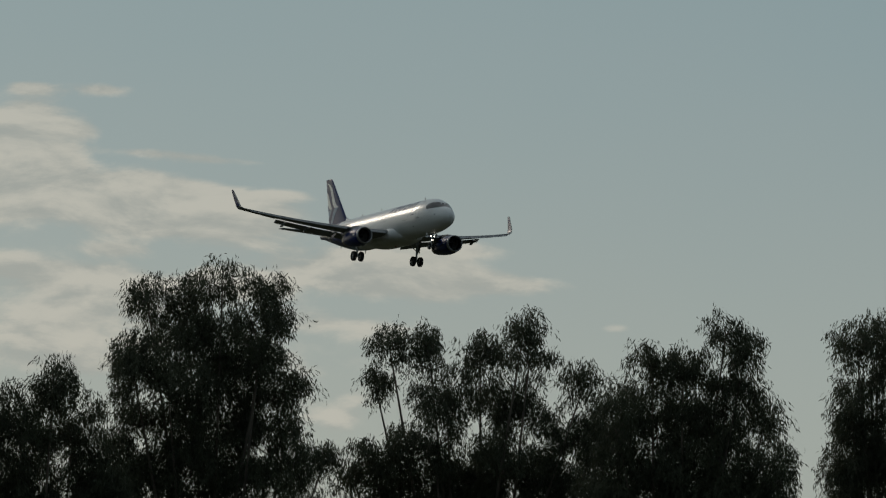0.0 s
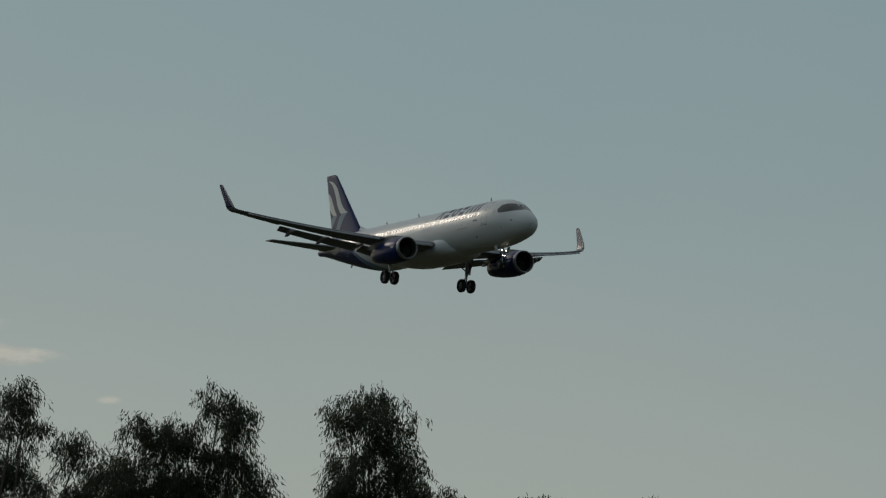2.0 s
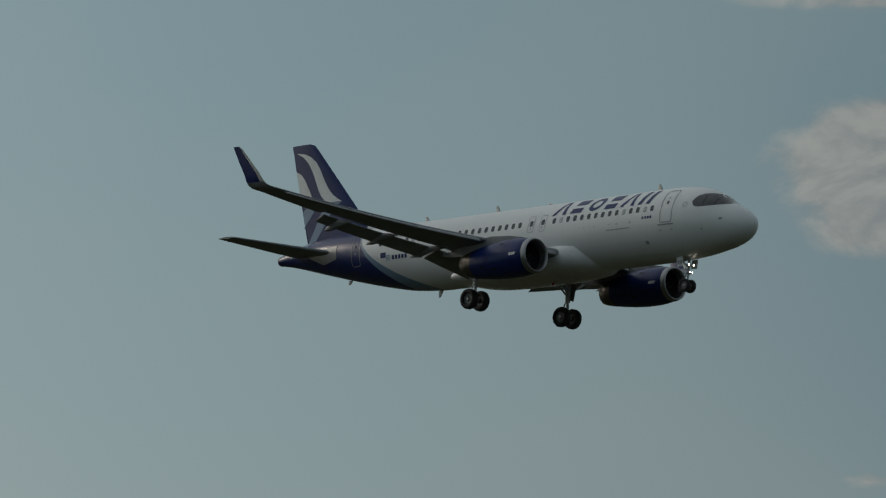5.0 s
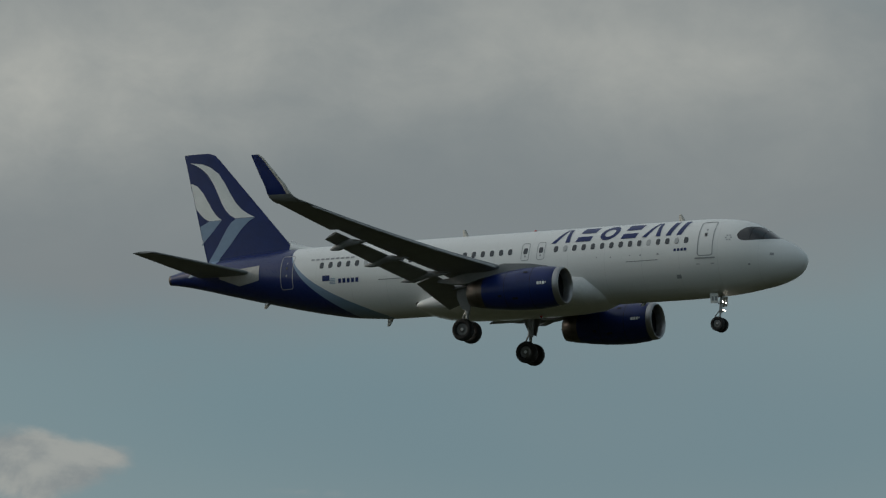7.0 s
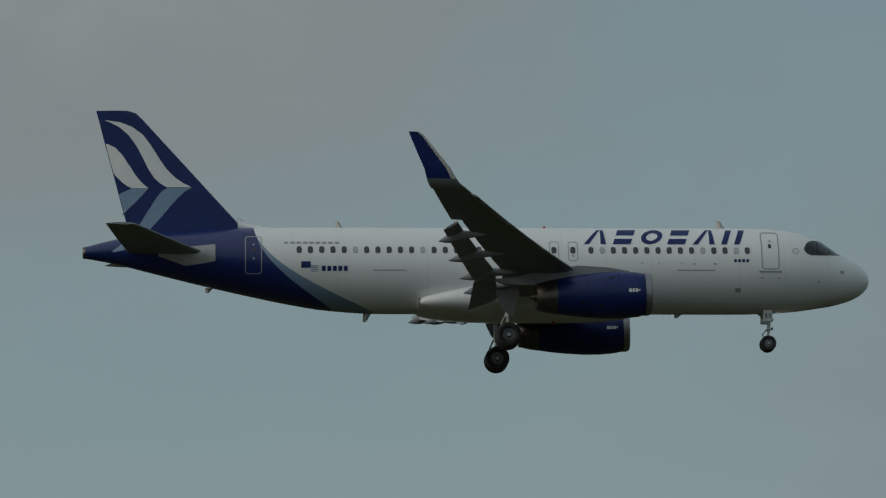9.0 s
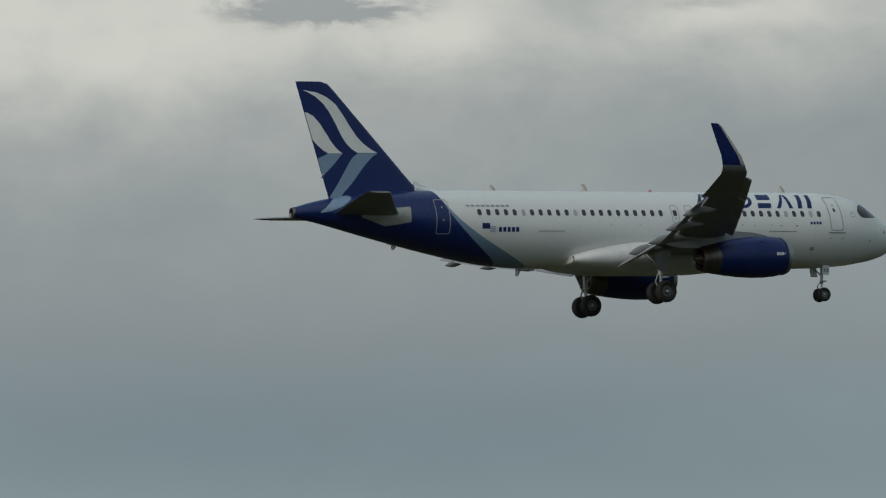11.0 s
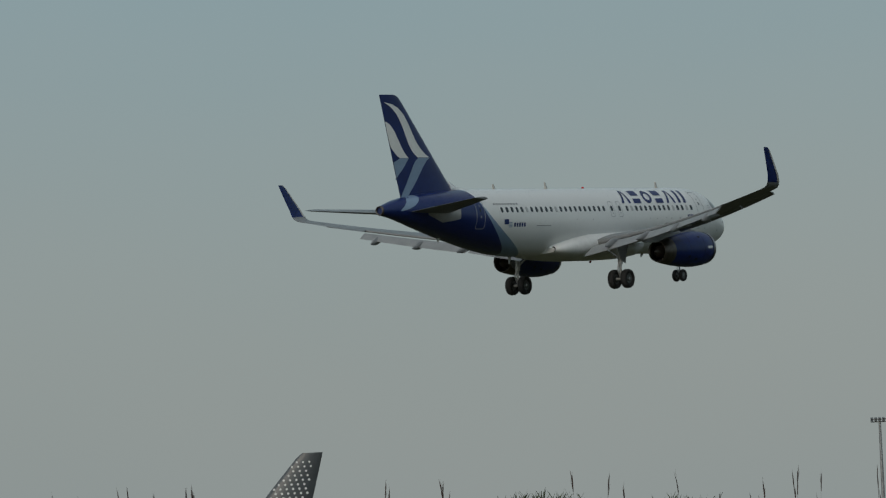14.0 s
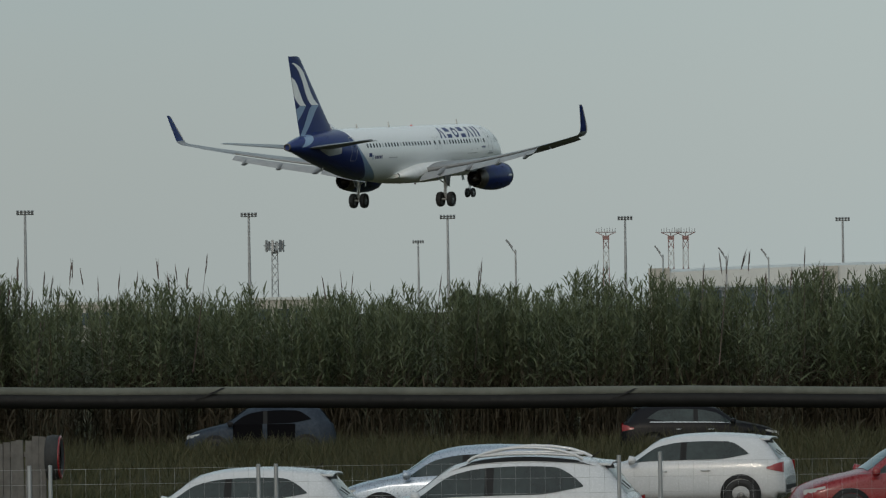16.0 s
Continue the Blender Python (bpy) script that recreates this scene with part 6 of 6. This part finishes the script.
            part("roof_trim", patch(14, 3, lambda a, b, s=s: ((0.13 + 0.46 * a - 0.5) * length, s * (wroof(0.13 + 0.46 * a) * (1.0 - 0.12 * b) + 0.012), ztop(0.13 + 0.46 * a) - 0.082 + 0.062 * b * (4 * a * (1 - a)) ** 0.5 + 0.006)), M_TRIM, root, "black strip along the roof edge")
    part("windscreen", patch(6, 8, lambda a, b: ((0.595 + 0.125 * a - 0.5) * length, wroof(0.595 + 0.125 * a) * 0.86 * (2 * b - 1), ztop(0.595 + 0.125 * a) - 0.03 * abs(2 * b - 1) ** 3 + 0.010)), glass, root)
    part("rear_window", patch(6, 8, lambda a, b: ((0.030 + 0.072 * a - 0.5) * length, wroof(0.03 + 0.072 * a) * 0.84 * (2 * b - 1), ztop(0.030 + 0.072 * a) - 0.03 * abs(2 * b - 1) ** 3 + 0.012)), M_REARGLASS if not wreck else M_CABINSHADE, root, "dark tinted rear window")
    if not wreck:
        # roof spoiler over the rear window
        rings = []
        for a in range(9):
            y = (a / 4 - 1) * wroof(0.11) * 0.92
            z = ztop(0.125) - 0.035 * abs(a / 4 - 1) ** 3
            x = (0.125 - 0.5) * length
            rings.append([(x, y, z + 0.012), (x - 0.20, y, z - 0.01), (x - 0.21, y, z - 0.035), (x, y, z - 0.03)])
        part("roof_spoiler", loft(rings), paint, root, "body-coloured roof spoiler")
        part("roof_aerial", rod_between(bmesh.new(), ((0.16 - 0.5) * length, 0, ztop(0.16) - 0.01), ((0.13 - 0.5) * length, 0, ztop(0.16) + 0.10), 0.012, 0.006, 6), M_TRIM, root)
        part("rear_wiper", rod_between(bmesh.new(), ((0.036 - 0.5) * length - 0.01, -0.02, ztop(0.036) + 0.03), ((0.055 - 0.5) * length - 0.01, 0.30, ztop(0.055) + 0.03), 0.010, 0.008, 6), M_TRIM, root)
    if chrome:
        for s in (-1, 1):
            def line(a, b, s=s):
                u = 0.18 + 0.52 * a
                return side_point(u, 0.02 + 0.05 * b, s, 0.016)
            part("window_trim", patch(16, 1, line), M_CHROME, root, "thin chrome line under the windows")
    for u in (0.20, 0.80):
        for s in (-1, 1):
            w = part("wheel", wheel_mesh(0.315, 0.21), M_TYRE, root, at=pose((u - 0.5) * length, s * (half - 0.095), 0.315))
            part("rim", rim_mesh(0.34, 0.215), M_RIM, w)
            part("wheel_arch", turned([(0, 0.385), (0.004, 0.385), (0.004, 0.30)], "Y", 28), M_TRIM, root, at=pose((u - 0.5) * length, s * (wmax(u) + 0.003) - (0.0 if s > 0 else 0.004), 0.33))
    part("bumper_trim", patch(2, 2, lambda a, b: (-length / 2 - 0.012, (2 * a - 1) * half * 0.7, 0.36 + 0.14 * b)), M_TRIM, root)
    return root


car("white five-door hatchback parked behind the wire fence", M_CARWHITE, 27.50, 92, 108)
car("silver-blue estate car parked between white cars", M_CARSILVER, 25.25, 104, 112, 4.45, 1.8, 1.50)
car("white estate car with roof rails, parked", M_CARWHITE, 25.0, 87.5, 107, 4.6, 1.86, 1.72, rails=True)
car("white hatchback with red tail lamps, parked on grass", M_CARWHITE, 23.10, 112, 104)
car("glossy red hatchback parked on grass", M_CARRED, 20.88, 103, 121, 4.2)
car("wrecked dull blue hatchback without doors, against the reeds", M_CARBLUE, 27.17, 159, 117, 4.05, 1.75, 1.50, wreck=True, sink=0.12)
car("black car half hidden beside the reeds", M_CARBLACK, 22.92, 160, -66, 4.3, 1.78, 1.46, sink=0.22, chrome=True)


# ---- wire fence ----
def wire_fence():
    d, az = 80.0, 25.0
    root = thing("wire_fence", "galvanised welded wire fence with thin steel posts", "fence", Matrix.Translation(spot(az, d)) @ pose(0, 0, 0, 0, 0, az - 90))
    for a, z in ((27.195, 1.83), (27.026, 1.83), (23.715, 1.88), (23.317, 1.92), (29.4, 1.85), (29.2, 1.85), (21.0, 1.9), (20.6, 1.9)):
        x = -d * math.tan(radians(a - az))
        part("post", rod_between(bmesh.new(), (x, 0, 0), (x, 0, z), 0.028, None, 8), M_GALV, root)
    bm = bmesh.new()
    for k in range(9):
        z = 0.15 + 0.205 * k
        rod_between(bm, (-7.5, 0.03, z), (7.0, 0.03, z), 0.0018, None, 4)
    part("wire_mesh", bm, M_GALV, root, "horizontal fence wires")
    bm = bmesh.new()
    for k in range(72):
        x = -7.4 + 0.2 * k
        rod_between(bm, (x, 0.036, 0.1), (x, 0.036, 1.80), 0.0015, None, 4)
    part("wire_mesh", bm, M_GALV, root, "upright fence wires")


wire_fence()

# ---- board fence and tyre ----
M_BOARD = principled("weathered_board", (0.095, 0.09, 0.085), 0.85, vary=0.3, scale=3, bump=0.4, bump_scale=20)
fence = thing("board_fence", "weathered grey board fence with a tyre hung on it", "fence", Matrix.Translation(spot(29.24, 116)) @ pose(0, 0, 0, 0, 0, 29.24 - 90 - 35))
rnd = random.Random(5)
for k in range(13):
    h = 1.50 - 0.02 * k + rnd.uniform(-0.05, 0.03)
    part("board", box(bmesh.new(), (-0.17 * k - 0.155, -0.012, 0), (-0.17 * k, 0.012, h)), M_BOARD, fence, smooth=False, at=pose(0, 0, 0, rnd.uniform(-1, 1), rnd.uniform(-1, 1), 0))
part("rail", box(bmesh.new(), (-2.2, 0.014, 1.1), (0, 0.06, 1.2)), M_BOARD, fence, smooth=False)
bpy.context.view_layer.update()
hung = fence.matrix_world.inverted() @ Matrix.Translation(spot(29.16, 115.6, 1.10)) @ pose(0, 0, 0, 0, 0, 29.16 - 180 - 8)
tyre = part("tyre", turned([(-0.11, 0.25), (-0.15, 0.34), (-0.13, 0.42), (0, 0.445), (0.13, 0.42), (0.15, 0.34), (0.11, 0.25)], "Y", 28), M_TYRE, fence, "black tyre with a red edge", at=hung)
part("red_edge", turned([(0.135, 0.36), (0.155, 0.36), (0.14, 0.425), (0.12, 0.425)], "Y", 28), M_CARRED, tyre, "faded red painted edge")

# ---- overhead cable close to the camera: a grey carrier with a black cable lashed under it ----
M_CABLE = principled("black_cable_sheath", (0.007, 0.007, 0.007), 0.6, vary=0.25, scale=6, spec=0.2)
M_CARRIER = principled("weathered_carrier_sheath", (0.10, 0.105, 0.09), 0.75, vary=0.25, scale=5, spec=0.2)
span = thing("overhead_cable", "grey overhead carrier with a black cable lashed under it", "cable")
ca, cb = spot(66, 24, 4.165), spot(-14, 24, 3.715)


def cable_at(u, drop):
    return ca + (cb - ca) * u + Vector((0, 0, -4 * u * (1 - u) * 0.30 - drop))


along = (cb - ca).normalized()
across = along.cross(Vector((0, 0, 1))).normalized()
upw = across.cross(along).normalized()
CABLE_STEPS = 260
for name, r, drop, paint in (("carrier", 0.016, -0.002, M_CARRIER), ("cable", 0.025, 0.025, M_CABLE)):
    rings = []
    for k in range(CABLE_STEPS + 1):
        u = k / CABLE_STEPS
        ripple = 0.0022 * math.sin(u * 151) + 0.0015 * math.sin(u * 67 + 1)
        c = cable_at(u, drop + ripple)
        rings.append([c + across * (r * math.cos(q)) + upw * (r * math.sin(q)) for q in (2 * math.pi * j / 10 for j in range(10))])
    part(name, loft(rings), paint, span)
length = (cb - ca).length
for k in range(int(length / 1.28)):
    u = (k + 0.62) * 1.28 / length
    rings = []
    for side in (-0.006, 0.006):
        ring = []
        for j in range(12):
            q = 2 * math.pi * j / 12
            h = 0.0345 * math.sin(q)
            ring.append(cable_at(u + (side + h * 2.2) / length, 0.0165) + across * (0.026 * math.cos(q)) + upw * h)
        rings.append(ring)
    part("lashing", loft(rings), M_CABLE, span, "thin black lashing round both cables")
M_POLEWOOD = principled("tarred_pole_wood", (0.10, 0.075, 0.05), 0.85, vary=0.3, scale=2)
for p in (ca, cb):
    part("pole", rod_between(bmesh.new(), (p.x, p.y, 0), (p.x, p.y, p.z + 0.5), 0.13, 0.10, 12), M_POLEWOOD, span, "dark wooden pole")


def motions():
    walk(airliner, [
        (0.0, pose(-628.82, 290.50, 87.62, 0.025, -0.525, -1.438)),
        (0.5, pose(-594.56, 287.97, 85.44, 0.081, -0.502, -1.142)),
        (1.0, pose(-556.32, 284.67, 83.03, 0.206, -0.547, -0.965)),
        (1.5, pose(-510.94, 276.26, 79.19, 0.270, -0.711, -1.172)),
        (2.0, pose(-440.35, 254.93, 72.93, 0.343, -0.746, -1.063)),
        (2.5, pose(-380.06, 236.89, 67.49, 0.344, -0.918, -1.190)),
        (3.0, pose(-343.43, 234.10, 64.90, 0.296, -1.216, -1.325)),
        (3.5, pose(-313.27, 233.79, 63.42, 0.320, -1.233, -1.556)),
        (3.7, pose(-299.89, 234.55, 63.11, 0.320, -1.266, -1.972)),
        (4.4, pose(-256.87, 239.03, 61.63, 0.505, -0.888, -2.105)),
        (5.1, pose(-217.73, 250.25, 61.00, 0.691, -0.511, -2.239)),
        (5.8, pose(-186.78, 266.19, 61.62, 0.877, -0.133, -2.372)),
        (6.0, pose(-181.25, 271.22, 61.88, 0.901, -0.038, -3.005)),
        (6.5, pose(-161.33, 283.82, 62.98, 0.848, -0.190, -3.273)),
        (7.0, pose(-118.16, 284.91, 62.79, 0.847, -0.249, -3.842)),
        (7.5, pose(-79.52, 282.77, 61.85, 0.755, -0.450, -4.446)),
        (8.0, pose(-38.82, 279.06, 59.51, 0.879, -0.488, -4.641)),
        (8.2, pose(-22.85, 278.44, 58.35, 0.905, -0.524, -4.659)),
        (8.9, pose(32.44, 276.25, 54.25, 0.829, -0.733, -4.262)),
        (9.6, pose(84.66, 274.81, 49.50, 0.753, -0.941, -3.865)),
        (10.3, pose(133.26, 268.83, 44.86, 0.677, -1.150, -3.468)),
        (10.5, pose(148.13, 267.30, 43.60, 0.637, -1.181, -3.368)),
        (11.0, pose(179.88, 258.82, 40.53, 0.545, -1.241, -2.809)),
        (11.5, pose(199.61, 242.03, 37.24, 0.509, -1.372, -2.040)),
        (12.0, pose(210.86, 222.67, 33.85, 0.573, -1.678, -1.095)),
        (12.5, pose(213.83, 205.53, 30.90, 0.605, -1.877, 0.177)),
        (13.0, pose(243.53, 204.12, 28.25, 0.527, -1.728, 0.539)),
        (13.5, pose(271.08, 206.39, 25.89, 0.477, -1.633, 0.855)),
        (14.0, pose(300.46, 208.66, 23.51, 0.455, -1.589, 1.386)),
        (14.5, pose(328.32, 209.06, 21.13, 0.487, -1.734, 1.578)),
        (15.0, pose(359.88, 207.14, 19.39, 0.545, -1.931, 1.067)),
        (15.5, pose(389.12, 205.28, 17.82, 0.425, -2.162, 0.680)),
        (16.0, pose(420.50, 203.07, 16.15, 0.171, -2.258, 0.184)),
    ])
    walk(taxiing_airliner, [
        (float(t), pose(*TAXI_AT(t))) for t in range(0, 17, 2)
    ])


motions()
